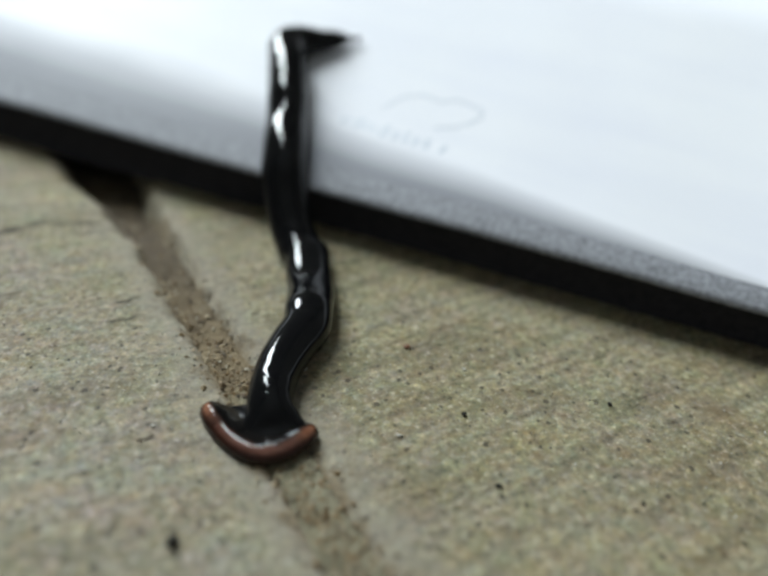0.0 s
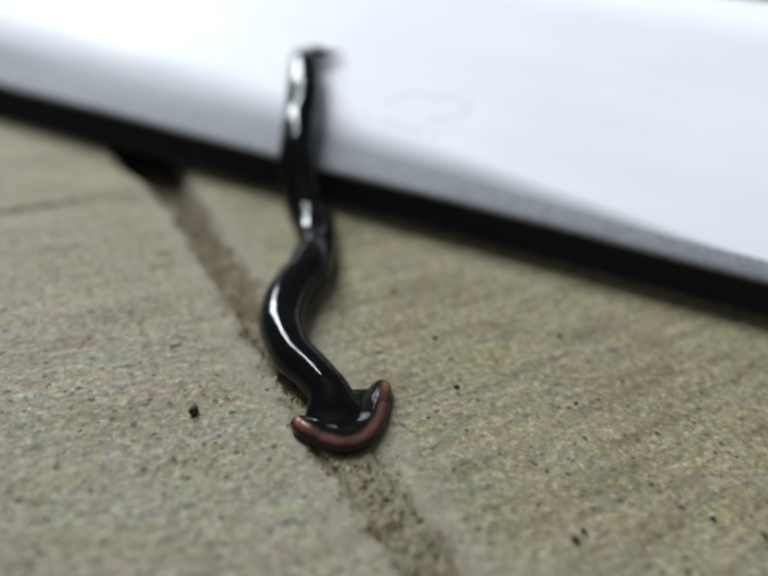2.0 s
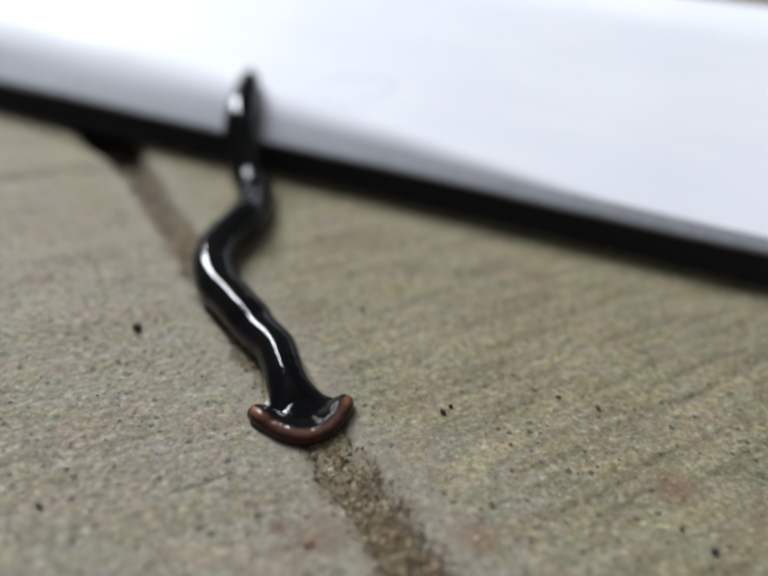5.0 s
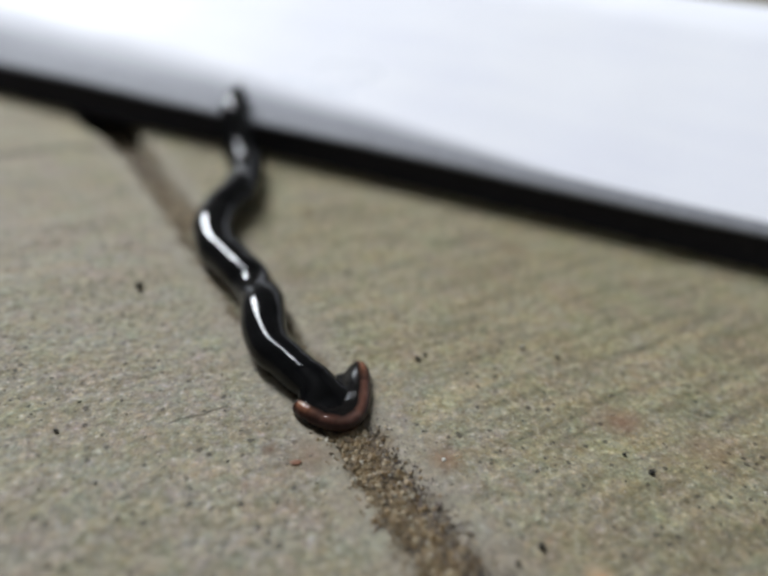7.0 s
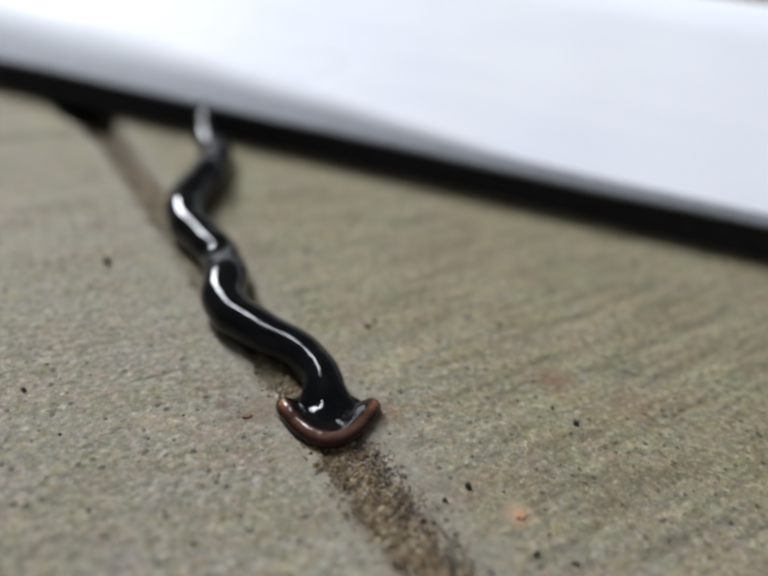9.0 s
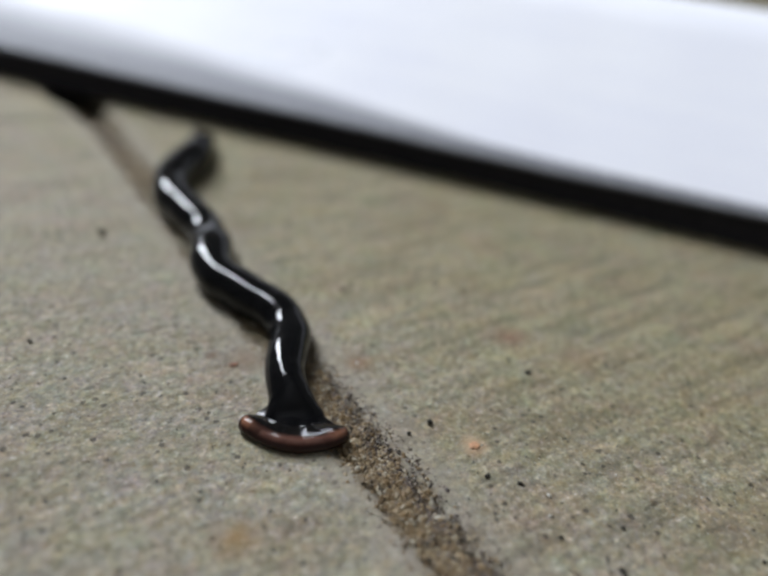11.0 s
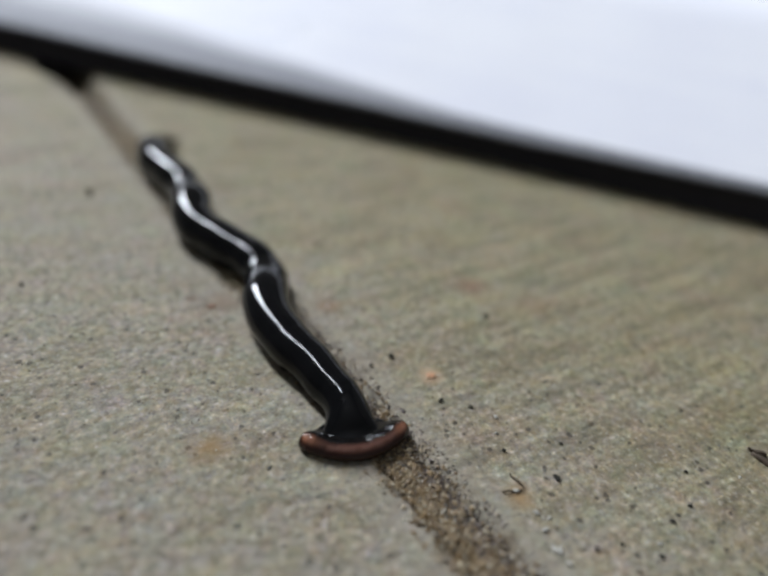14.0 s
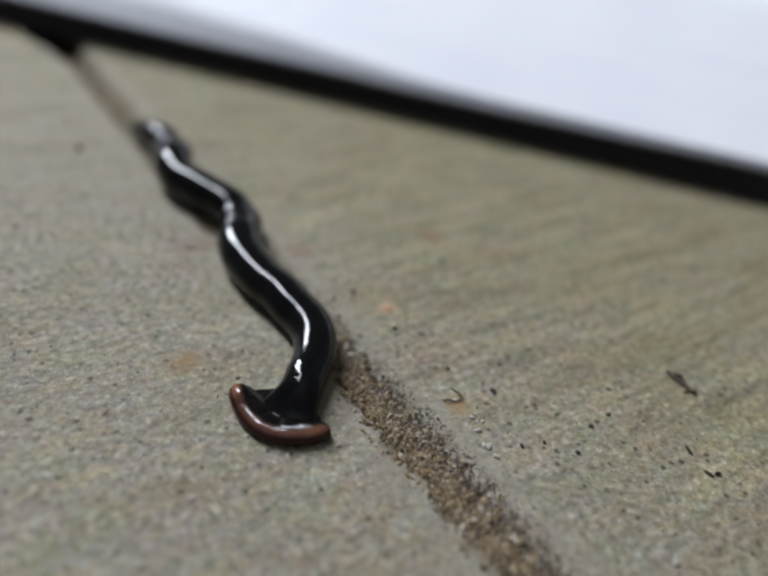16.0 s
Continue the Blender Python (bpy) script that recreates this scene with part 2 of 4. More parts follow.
    h = arith(nt, "ADD", arith(nt, "MULTIPLY", fine.outputs[0], 0.5), arith(nt, "MULTIPLY", streak.outputs[0], 0.25))
    bump(nt, bsdf, h, 0.7, 0.00035)
    return m


def dirt_material():
    m, nt, bsdf = material("sandy dirt")
    p = coords(nt)
    n1, n2 = noise_tex(nt, p, 0.42, 4, 0.6), noise_tex(nt, p, 2.2, 3, 0.7)
    col = ramp(nt, n1.outputs[0], [(0.3, (0.042, 0.032, 0.026)), (0.43, (0.115, 0.090, 0.066)), (0.54, (0.225, 0.155, 0.078)), (0.68, (0.34, 0.27, 0.165))])
    col = mix(nt, 0.5, col, ramp(nt, n2.outputs[0], [(0.3, (0.028, 0.020, 0.011)), (0.5, (0.165, 0.122, 0.068)), (0.7, (0.38, 0.31, 0.19))]))
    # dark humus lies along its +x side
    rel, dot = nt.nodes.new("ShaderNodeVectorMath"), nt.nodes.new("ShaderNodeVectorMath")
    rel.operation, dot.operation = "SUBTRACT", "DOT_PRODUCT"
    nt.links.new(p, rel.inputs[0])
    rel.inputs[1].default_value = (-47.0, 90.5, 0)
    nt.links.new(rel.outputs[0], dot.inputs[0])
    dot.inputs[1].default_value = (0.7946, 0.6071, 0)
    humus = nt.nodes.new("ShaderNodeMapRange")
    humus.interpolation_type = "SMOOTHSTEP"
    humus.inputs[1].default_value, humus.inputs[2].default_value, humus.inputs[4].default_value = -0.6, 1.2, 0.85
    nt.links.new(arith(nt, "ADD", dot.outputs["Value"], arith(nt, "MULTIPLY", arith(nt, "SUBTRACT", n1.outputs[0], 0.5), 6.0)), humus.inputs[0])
    far_dot, bare = nt.nodes.new("ShaderNodeVectorMath"), nt.nodes.new("ShaderNodeMapRange")
    far_dot.operation, bare.interpolation_type = "DOT_PRODUCT", "SMOOTHSTEP"
    nt.links.new(rel.outputs[0], far_dot.inputs[0])
    far_dot.inputs[1].default_value = (0.6071, -0.7946, 0)
    bare.inputs[1].default_value, bare.inputs[2].default_value, bare.inputs[3].default_value, bare.inputs[4].default_value = 100.0, 117.0, 0.75, 0.0
    nt.links.new(arith(nt, "ADD", far_dot.outputs["Value"], arith(nt, "MULTIPLY", arith(nt, "SUBTRACT", n1.outputs[0], 0.5), 14.0)), bare.inputs[0])
    humus_there = arith(nt, "MULTIPLY", humus.outputs[0], arith(nt, "SUBTRACT", 1.0, arith(nt, "MULTIPLY", bare.outputs[0], 1.4), clamp=True))
    col = mix(nt, bare.outputs[0], col, ramp(nt, n1.outputs[0], [(0.3, (0.082, 0.056, 0.028)), (0.45, (0.165, 0.122, 0.066)), (0.56, (0.215, 0.165, 0.095)), (0.7, (0.27, 0.222, 0.145))]))
    # a stretch where the joint is filled almost flush with grey paste
    for k, (lo, hi, a, b) in enumerate(((50.0, 62.0, 0.0, 0.92), (96.0, 109.0, 1.0, 0.0))):
        step = nt.nodes.new("ShaderNodeMapRange")
        step.interpolation_type = "SMOOTHSTEP"
        step.inputs[1].default_value, step.inputs[2].default_value, step.inputs[3].default_value, step.inputs[4].default_value = lo, hi, a, b
        nt.links.new(arith(nt, "ADD", far_dot.outputs["Value"], arith(nt, "MULTIPLY", arith(nt, "SUBTRACT", n1.outputs[0], 0.5), 24.0)), step.inputs[0])
        paste = arith(nt, "MULTIPLY", paste, step.outputs[0]) if k else step.outputs[0]
    col = mix(nt, paste, col, ramp(nt, n2.outputs[0], [(0.3, (0.120, 0.108, 0.062)), (0.5, (0.225, 0.205, 0.135)), (0.7, (0.33, 0.30, 0.21))]))
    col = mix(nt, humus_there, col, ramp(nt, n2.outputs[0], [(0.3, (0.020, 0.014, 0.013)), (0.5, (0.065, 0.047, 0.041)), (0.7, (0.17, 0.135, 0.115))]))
    # the dirt is darker towards its far end
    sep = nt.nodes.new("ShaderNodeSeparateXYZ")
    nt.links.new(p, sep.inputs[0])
    far_dark = nt.nodes.new("ShaderNodeMapRange")
    far_dark.interpolation_type = "SMOOTHSTEP"
    far_dark.inputs[1].default_value, far_dark.inputs[2].default_value, far_dark.inputs[4].default_value = 60.0, 84.0, 0.9
    nt.links.new(arith(nt, "ADD", sep.outputs[1], arith(nt, "MULTIPLY", n1.outputs[0], 16.0)), far_dark.inputs[0])
    col = mix(nt, far_dark.outputs[0], col, (0.068, 0.050, 0.031))
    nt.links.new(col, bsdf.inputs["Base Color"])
    bsdf.inputs["Roughness"].default_value = 0.9
    bump(nt, bsdf, n2.outputs[0], 0.8, 0.0005)
    return m


def grains_material(name, stops):
    m, nt, bsdf = material(name)
    geo = nt.nodes.new("ShaderNodeNewGeometry")
    nt.links.new(ramp(nt, geo.outputs["Random Per Island"], stops), bsdf.inputs["Base Color"])
    bsdf.inputs["Roughness"].default_value = 0.55
    return m


def plain_material(name, col, rough=0.6, speck=0.25, scale=1.2):
    m, nt, bsdf = material(name)
    n = noise_tex(nt, object_coords(nt), scale, 3)
    dark, light = tuple(c * (1 - speck) for c in col), tuple(min(1, c * (1 + speck)) for c in col)
    nt.links.new(ramp(nt, n.outputs[0], [(0.3, dark), (0.7, light)]), bsdf.inputs["Base Color"])
    bsdf.inputs["Roughness"].default_value = rough
    return m, nt, bsdf


def board_material():
    m, nt, bsdf = material("white coated board")
    p = coords(nt)
    n, s = noise_tex(nt, p, 0.03, 4, 0.55), noise_tex(nt, coords(nt, turn=radians(-22), stretch=(7, 1, 1)), 0.12, 3)
    col = ramp(nt, n.outputs[0], [(0.35, (0.865, 0.868, 0.93)), (0.6, (0.91, 0.912, 0.95))])
    col = mix(nt, 0.35, col, ramp(nt, s.outputs[0], [(0.35, (0.82, 0.828, 0.91)), (0.6, (0.915, 0.915, 0.95))]))
    # the edge's shade is painted in: grey along the front, narrowing towards +x
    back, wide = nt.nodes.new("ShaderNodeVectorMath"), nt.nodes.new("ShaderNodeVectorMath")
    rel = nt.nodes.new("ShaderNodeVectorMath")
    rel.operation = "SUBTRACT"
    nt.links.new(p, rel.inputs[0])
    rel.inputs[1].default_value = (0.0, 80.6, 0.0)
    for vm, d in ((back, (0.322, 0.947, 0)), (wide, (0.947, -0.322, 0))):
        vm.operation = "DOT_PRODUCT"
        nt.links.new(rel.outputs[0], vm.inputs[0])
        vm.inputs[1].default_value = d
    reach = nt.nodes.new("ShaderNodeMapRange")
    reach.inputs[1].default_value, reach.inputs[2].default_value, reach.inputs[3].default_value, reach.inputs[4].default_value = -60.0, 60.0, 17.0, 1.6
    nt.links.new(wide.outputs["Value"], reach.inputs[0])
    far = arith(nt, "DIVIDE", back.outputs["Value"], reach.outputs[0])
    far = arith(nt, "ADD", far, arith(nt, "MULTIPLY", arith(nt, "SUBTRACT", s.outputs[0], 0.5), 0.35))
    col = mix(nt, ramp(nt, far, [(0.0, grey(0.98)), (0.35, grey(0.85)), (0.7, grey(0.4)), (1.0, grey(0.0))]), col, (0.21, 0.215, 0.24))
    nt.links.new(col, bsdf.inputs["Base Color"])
    bsdf.inputs["Roughness"].default_value = 0.55
    bsdf.inputs["Specular IOR Level"].default_value = 0.08
    bump(nt, bsdf, noise_tex(nt, p, 0.5, 3).outputs[0], 0.06, 0.0005)
    return m


def skin_material(name, dark, light, rough, wrinkle, gloss):
    m, nt, bsdf = material(name)
    p = coords(nt)
    n = noise_tex(nt, p, 0.9, 3)
    nt.links.new(ramp(nt, n.outputs[0], [(0.3, dark), (0.7, light)]), bsdf.inputs["Base Color"])
    bsdf.inputs["Roughness"].default_value = rough
    bsdf.inputs["IOR"].default_value = 1.34
    bsdf.inputs["Specular IOR Level"].default_value = gloss
    bump(nt, bsdf, noise_tex(nt, p, 0.42, 1.5).outputs[0], wrinkle, 0.0006)
    return m


def rim_material():
    """Brown along the outer edge of the head, paler at its tips, black towards the neck (the pieces' own +y)."""
    m, nt, bsdf = material("wet brown rim skin")
    sep = nt.nodes.new("ShaderNodeSeparateXYZ")
    nt.links.new(object_coords(nt), sep.inputs[0])
    p = coords(nt)
    n = noise_tex(nt, p, 0.9, 3)
    brown = ramp(nt, n.outputs[0], [(0.3, (0.110, 0.048, 0.034)), (0.7, (0.170, 0.086, 0.065))])
    pale = ramp(nt, n.outputs[0], [(0.3, (0.240, 0.092, 0.042)), (0.7, (0.340, 0.145, 0.070))])
    tip = nt.nodes.new("ShaderNodeAttribute")
    tip.attribute_name = "tip"
    brown = mix(nt, tip.outputs["Fac"], brown, pale)
    inner = nt.nodes.new("ShaderNodeMapRange")
    inner.interpolation_type = "SMOOTHSTEP"
    inner.inputs[1].default_value, inner.inputs[2].default_value = -0.50, 0.35
    nt.links.new(arith(nt, "ADD", sep.outputs[1], arith(nt, "MULTIPLY", arith(nt, "SUBTRACT", n.outputs[0], 0.5), 0.8)), inner.inputs[0])
    # the ridge's mauve sheen is painted in as paler brown; dark maroon below
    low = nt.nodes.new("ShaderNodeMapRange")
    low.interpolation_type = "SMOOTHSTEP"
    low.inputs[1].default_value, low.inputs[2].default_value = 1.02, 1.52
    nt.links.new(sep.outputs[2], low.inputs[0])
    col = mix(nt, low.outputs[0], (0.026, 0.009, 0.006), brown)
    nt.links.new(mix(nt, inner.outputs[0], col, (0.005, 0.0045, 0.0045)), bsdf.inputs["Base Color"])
    bsdf.inputs["Roughness"].default_value = 0.12
    bsdf.inputs["IOR"].default_value = 1.36
    bump(nt, bsdf, noise_tex(nt, p, 0.5, 2).outputs[0], 0.25, 0.0006)
    return m


MAT_CONCRETE = concrete_material()
MAT_DIRT = dirt_material()
MAT_SAND = grains_material("joint sand", [(0.0, (0.045, 0.036, 0.026)), (0.10, (0.10, 0.075, 0.048)), (0.35, (0.155, 0.100, 0.045)), (0.68, (0.235, 0.162, 0.080)), (0.92, (0.34, 0.28, 0.18)), (1.0, (0.44, 0.41, 0.33))])
MAT_HUMUS = grains_material("humus crumbs", [(0.0, (0.030, 0.022, 0.019)), (0.4, (0.075, 0.053, 0.044)), (0.65, (0.13, 0.098, 0.080)), (0.85, (0.24, 0.20, 0.165)), (1.0, (0.44, 0.40, 0.34))])
MAT_GRIT = grains_material("loose grit", [(0.0, (0.04, 0.04, 0.035)), (0.25, (0.13, 0.12, 0.10)), (0.5, (0.30, 0.27, 0.20)), (0.8, (0.34, 0.32, 0.26)), (1.0, (0.42, 0.41, 0.36))])
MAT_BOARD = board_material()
# near-black colour for the shadow in the gap under the board
MAT_GAP_SHADE, gap_tree, gap_bsdf = plain_material("black gap shade", (0.036, 0.034, 0.039), 0.95)
gap_bsdf.inputs["Specular IOR Level"].default_value = 0.1
MAT_EDGE = plain_material("grey front lip", (0.27, 0.275, 0.30), 0.8, 0.35, 1.5)[0]
MAT_PRINT = plain_material("pale grey print", (0.66, 0.69, 0.76), 0.5, 0.1)[0]
MAT_BLACK = skin_material("wet black skin", (0.003, 0.0031, 0.0036), (0.0055, 0.0055, 0.0062), 0.08, 0.03, 0.40)
MAT_WEB = skin_material("wrinkled wet black skin", (0.003, 0.0031, 0.0036), (0.0055, 0.0055, 0.0062), 0.07, 0.22, 0.34)
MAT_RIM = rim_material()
MAT_CRUMB = plain_material("dark soil", (0.030, 0.027, 0.020), 0.95, 0.5)[0]
MAT_RUST = plain_material("rust brown flake", (0.20, 0.088, 0.045), 0.7, 0.4)[0]
MAT_TWIG = plain_material("dry twig", (0.075, 0.054, 0.036), 0.9, 0.4)[0]
MAT_ORANGE = plain_material("orange flake", (0.48, 0.26, 0.14), 0.7, 0.3)[0]
MAT_WALL = plain_material("grey plaster", (0.50, 0.495, 0.485), 0.85, 0.15, 0.004)[0]
MAT_PALE = plain_material("pale quartz grain", (0.40, 0.385, 0.335), 0.5, 0.3)[0]


# ---- building helpers ----
def mesh_from(name, verts, faces, mat, smooth=True):
    me = bpy.data.meshes.new(name)
    me.from_pydata(verts, [], faces)
    me.materials.append(mat)
    if smooth:
        me.polygons.foreach_set("use_smooth", [True] * len(me.polygons))
    me.update()
    return me


def part(name, me, parent, label=""):
    ob = new(name, me)
    ob.parent = parent
    return tagged(ob, label=label) if label else ob


def lathe(profile, around=16, square=2.0):
    """Verts and faces of rings along x. profile rows: x, half width (y), half height (z), lift."""
    verts, faces, n = [], [], len(profile)
    for x, w, h, lift in profile:
        for k in range(around):
            a = 2 * math.pi * k / around
            c, s = math.cos(a), math.sin(a)
            c, s = math.copysign(abs(c) ** (2 / square), c), math.copysign(abs(s) ** (2 / square), s)
            verts.append((x * MM, w * c * MM, (h * s + lift) * MM))
    for i in range(n - 1):
        for k in range(around):
            k2 = (k + 1) % around
            faces.append((i * around + k, i * around + k2, (i + 1) * around + k2, (i + 1) * around + k))
    faces.append(tuple(range(around))[::-1])
    faces.append(tuple((n - 1) * around + k for k in range(around)))
    return verts, faces


# ---- the ground: one sheet, fine where it is seen, out to the horizon ----
JOINT_A, JOINT_B = Vector((-47.0, 90.5)), Vector((55.0, -43.0))
JOINT_DIR = (JOINT_B - JOINT_A).normalized()
JOINT_N = Vector((-JOINT_DIR.y, JOINT_DIR.x))
JOINT_HALF = 2.2


def joint_coords(x, y):
    d = Vector((x, y)) - JOINT_A
    along = d.dot(JOINT_DIR)
    wander = 0.7 * noise.noise((along * 0.06, 3.1, 0)) + 0.3 * noise.noise((along * 0.25, 7.7, 0))
    return along, d.dot(JOINT_N) + wander


def joint_depth(along):
    """Deeper towards the board, where less dirt lies in it."""
    return 0.75 - fill_level(along)


def fill_level(along):
    """Level of the dirt in it (mm)."""
    return float(np.interp(along, (-4, 10, 24, 48, 70, 112, 130), (-5.0, -3.2, -1.7, -0.6, -0.04, -0.10, -0.38)))


def joint_half(along):
    """Half its width: the arrises are broken away towards the board."""
    return float(np.interp(along, (-4, 2, 8, 18, 30), (5.2, 3.9, 2.9, 2.4, JOINT_HALF)))


def concrete_height(x, y):
    """Height of the concrete in mm at x, y in mm."""
    p, q = x * math.cos(BROOM) + y * math.sin(BROOM), -x * math.sin(BROOM) + y * math.cos(BROOM)
    bend = 1.2 * noise.noise((p * 0.02, q * 0.015, 5.0))
    patch = 0.62 + 0.75 * noise.noise((x * 0.035, y * 0.035, 12.0))
    h = patch * (0.10 * noise.noise((p * 0.12, (q + bend) * 0.55, 0)) + 0.06 * noise.noise((p * 0.2, (q + bend) * 1.3, 9.0)))
    h += 0.09 * noise.noise((x * 0.45, y * 0.45, 2.0)) + 0.05 * noise.noise((x * 1.05, y * 1.05, 6.0)) + 0.12 * noise.noise((x * 0.06, y * 0.06, 4.0))
    along, off = joint_coords(x, y)
    side = 1.0 if off > 0 else -1.0
    k = abs(off) / (joint_half(along) + 0.9 * noise.noise((along * 0.22, side, 0)) + 0.65 * noise.noise((along * 0.8, side, 5.0)))
    if k < 1.5:
        f = min(1.0, max(0.0, (1.5 - k) / 0.8))
        h -= joint_depth(along) * f * f * (3 - 2 * f)
    return h


def axis_steps(lo, hi, step):
    inner = list(np.arange(lo, hi + step / 2, step))
    out, d, grow = [], step, 0.0
    while grow < 60000:
        d *= 1.7
        grow += d
        out.append(grow)
    return [lo - g for g in reversed(out)] + inner + [hi + g for g in out]


def build_ground():
    xs, ys = axis_steps(-110, 145, 0.75), axis_steps(-66, 122, 0.75)
    nx, ny = len(xs), len(ys)
    verts = []
    for y in ys:
        for x in xs:
            near = -140 < x < 170 and -90 < y < 150
            verts.append((x * MM, y * MM, concrete_height(x, y) * MM if near else 0.0))
    faces = [(j * nx + i, j * nx + i + 1, (j + 1) * nx + i + 1, (j + 1) * nx + i) for j in range(ny - 1) for i in range(nx - 1)]
    tagged(new("ground", mesh_from("ground", verts, faces, MAT_CONCRETE)), "grey-brown broom-finished concrete slab with a tooled joint", "concrete ground", kind="structure")


def fill_top(x, y, along):
    """Height of the dirt's uneven top (mm)."""
    return fill_level(along) - 0.25 * noise.noise((along * 0.05, 0, 3)) + 0.40 * noise.noise((x * 0.45, y * 0.45, 8)) + 0.16 * noise.noise((x * 1.3, y * 1.3, 1))


def build_joint_fill():
    verts, faces, w = [], [], 9
    length = int((JOINT_B - JOINT_A).length) + 50
    steps = int(length / 0.6)
    for i in range(steps):
        along = -18 + i * 0.6
        for k in range(w):
            off = (k / (w - 1) - 0.5) * 2 * joint_half(along) * 1.12
            c = JOINT_A + JOINT_DIR * along + JOINT_N * off
            _, o = joint_coords(c.x, c.y)
            c = c + JOINT_N * (off - o)
            lift = fill_top(c.x, c.y, along)
            if k in (0, w - 1):
                lift -= 0.8
            verts.append((c.x * MM, c.y * MM, lift * MM))
    for i in range(steps - 1):
        for k in range(w - 1):
            faces.append((i * w + k, i * w + k + 1, (i + 1) * w + k + 1, (i + 1) * w + k))
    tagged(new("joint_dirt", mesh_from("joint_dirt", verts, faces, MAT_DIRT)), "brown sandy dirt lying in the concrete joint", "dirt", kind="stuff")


def scatter(name, count, place, sizes, mat, label, category, seed):
    """Many small angular grains in one mesh."""
    rng = random.Random(seed)
    verts, faces = [], []
    octa = [(1, 0, 0), (0, 1, 0), (-1, 0, 0), (0, -1, 0), (0, 0, 1), (0, 0, -0.6)]
    tris = [(0, 1, 4), (1, 2, 4), (2, 3, 4), (3, 0, 4), (1, 0, 5), (2, 1, 5), (3, 2, 5), (0, 3, 5)]
    for _ in range(count):
        x, y, z = place(rng)
        s = rng.uniform(*sizes) * (1.8 if rng.random() < 0.06 else 1.0)
        a, base = rng.uniform(0, math.pi), len(verts)
        ex, ey, ez = rng.uniform(0.7, 1.4), rng.uniform(0.6, 1.1), rng.uniform(0.4, 0.7)
        for vx, vy, vz in octa:
            j = rng.uniform(0.7, 1.25)
            px, py, pz = vx * ex * s * j, vy * ey * s * j, vz * ez * s * j
            verts.append(((x + px * math.cos(a) - py * math.sin(a)) * MM, (y + px * math.sin(a) + py * math.cos(a)) * MM, (z + pz) * MM))
        faces += [tuple(base + i for i in f) for f in tris]
    tagged(new(name, mesh_from(name, verts, faces, mat, smooth=False)), label, category, kind="stuff")


def in_joint(rng, middle=-0.4, spread=1.5, thick=(0.10, 0.35, 0.30, 1.0)):
    while True:
        along = rng.uniform(-12, 185)
        if rng.random() < np.interp(along, (40, 55, 101, 116), thick):
            break
    off = max(-4.2, min(4.2, rng.gauss(middle, spread)))
    c = JOINT_A + JOINT_DIR * along + JOINT_N * off
    z = max(concrete_height(c.x, c.y), fill_top(c.x, c.y, along) + 0.02) if abs(off) < 3.6 else concrete_height(c.x, c.y)
    return c.x, c.y, z + 0.01


def along_edge(rng):
    return in_joint(rng, 1.9, 1.25, (0.02, 0.05, 0.08, 1.0))


def on_concrete(rng):
    while True:
        x, y = rng.uniform(-70, 110), rng.uniform(-60, 90)
        along, off = joint_coords(x, y)
        if abs(off) > 3 and y < 76 - 0.33 * x:
            return x, y, concrete_height(x, y) + 0.03


# ---- unseen plain walls and ceiling, added around the slab to shape the light ----
def slab_box(name, lo, hi, label, category):
    """A box in the room's own axes (across, towards the opening, up), in metres."""
    c = [(x, y, z) for z in (lo[2], hi[2]) for y in (lo[1], hi[1]) for x in (lo[0], hi[0])]
    verts = [MIDDLE + ACROSS * x + TO_GAP * y + Vector((0, 0, z)) for x, y, z in c]
    faces = [(0, 2, 3, 1), (4, 5, 7, 6), (0, 1, 5, 4), (2, 6, 7, 3), (0, 4, 6, 2), (1, 3, 7, 5)]
    tagged(new(name, mesh_from(name, verts, faces, MAT_WALL, smooth=False)), label, category, kind="structure")


def build_unseen_room():
    f, w, s, h, t = GAP_FAR + 0.02, GAP_WIDE / 2, ROOM_SIDE, ROOM_HIGH, 0.12
    slab_box("wall_1", (-s - t, f, -0.05), (-w, f + t, h), "unseen plain grey plaster wall, added to shape the light", "wall")
    slab_box("wall_2", (w, f, -0.05), (s + t, f + t, h), "unseen plain grey plaster wall, added to shape the light", "wall")
    slab_box("wall_3", (-s - t, -ROOM_BACK - t, -0.05), (s + t, -ROOM_BACK, h), "unseen plain grey plaster wall, added to shape the light", "wall")
    slab_box("wall_4", (-s - t, -ROOM_BACK, -0.05), (-s, f, h), "unseen plain grey plaster wall, added to shape the light", "wall")
    slab_box("wall_5", (s, -ROOM_BACK, -0.05), (s + t, f, h), "unseen plain grey plaster wall, added to shape the light", "wall")
    slab_box("wall_under_gap", (-w, f, -0.05), (w, f + t, GAP_LOW), "unseen plain grey plaster wall, added under the light opening", "wall")
    slab_box("lintel", (-w, f, GAP_HIGH), (w, f + t, h), "unseen plain grey plaster lintel, added over the light opening", "lintel")
    slab_box("ceiling", (-s - t, -ROOM_BACK - t, h), (s + t, f + t, h + t), "unseen plain grey ceiling, added to shape the light", "ceiling")


# ---- the white board, propped so that it slopes up from the concrete ----
BOARD_O = Vector((0.0, 83.5, 8.9))
EDGE = Vector((1.0, -0.34, 0.0)).normalized()
BACK = Vector((0.34, 1.0, 0.0)).normalized()
SLOPE = radians(22.0)
EDGE_DROP = -0.006
BOARD_UP = 67.0


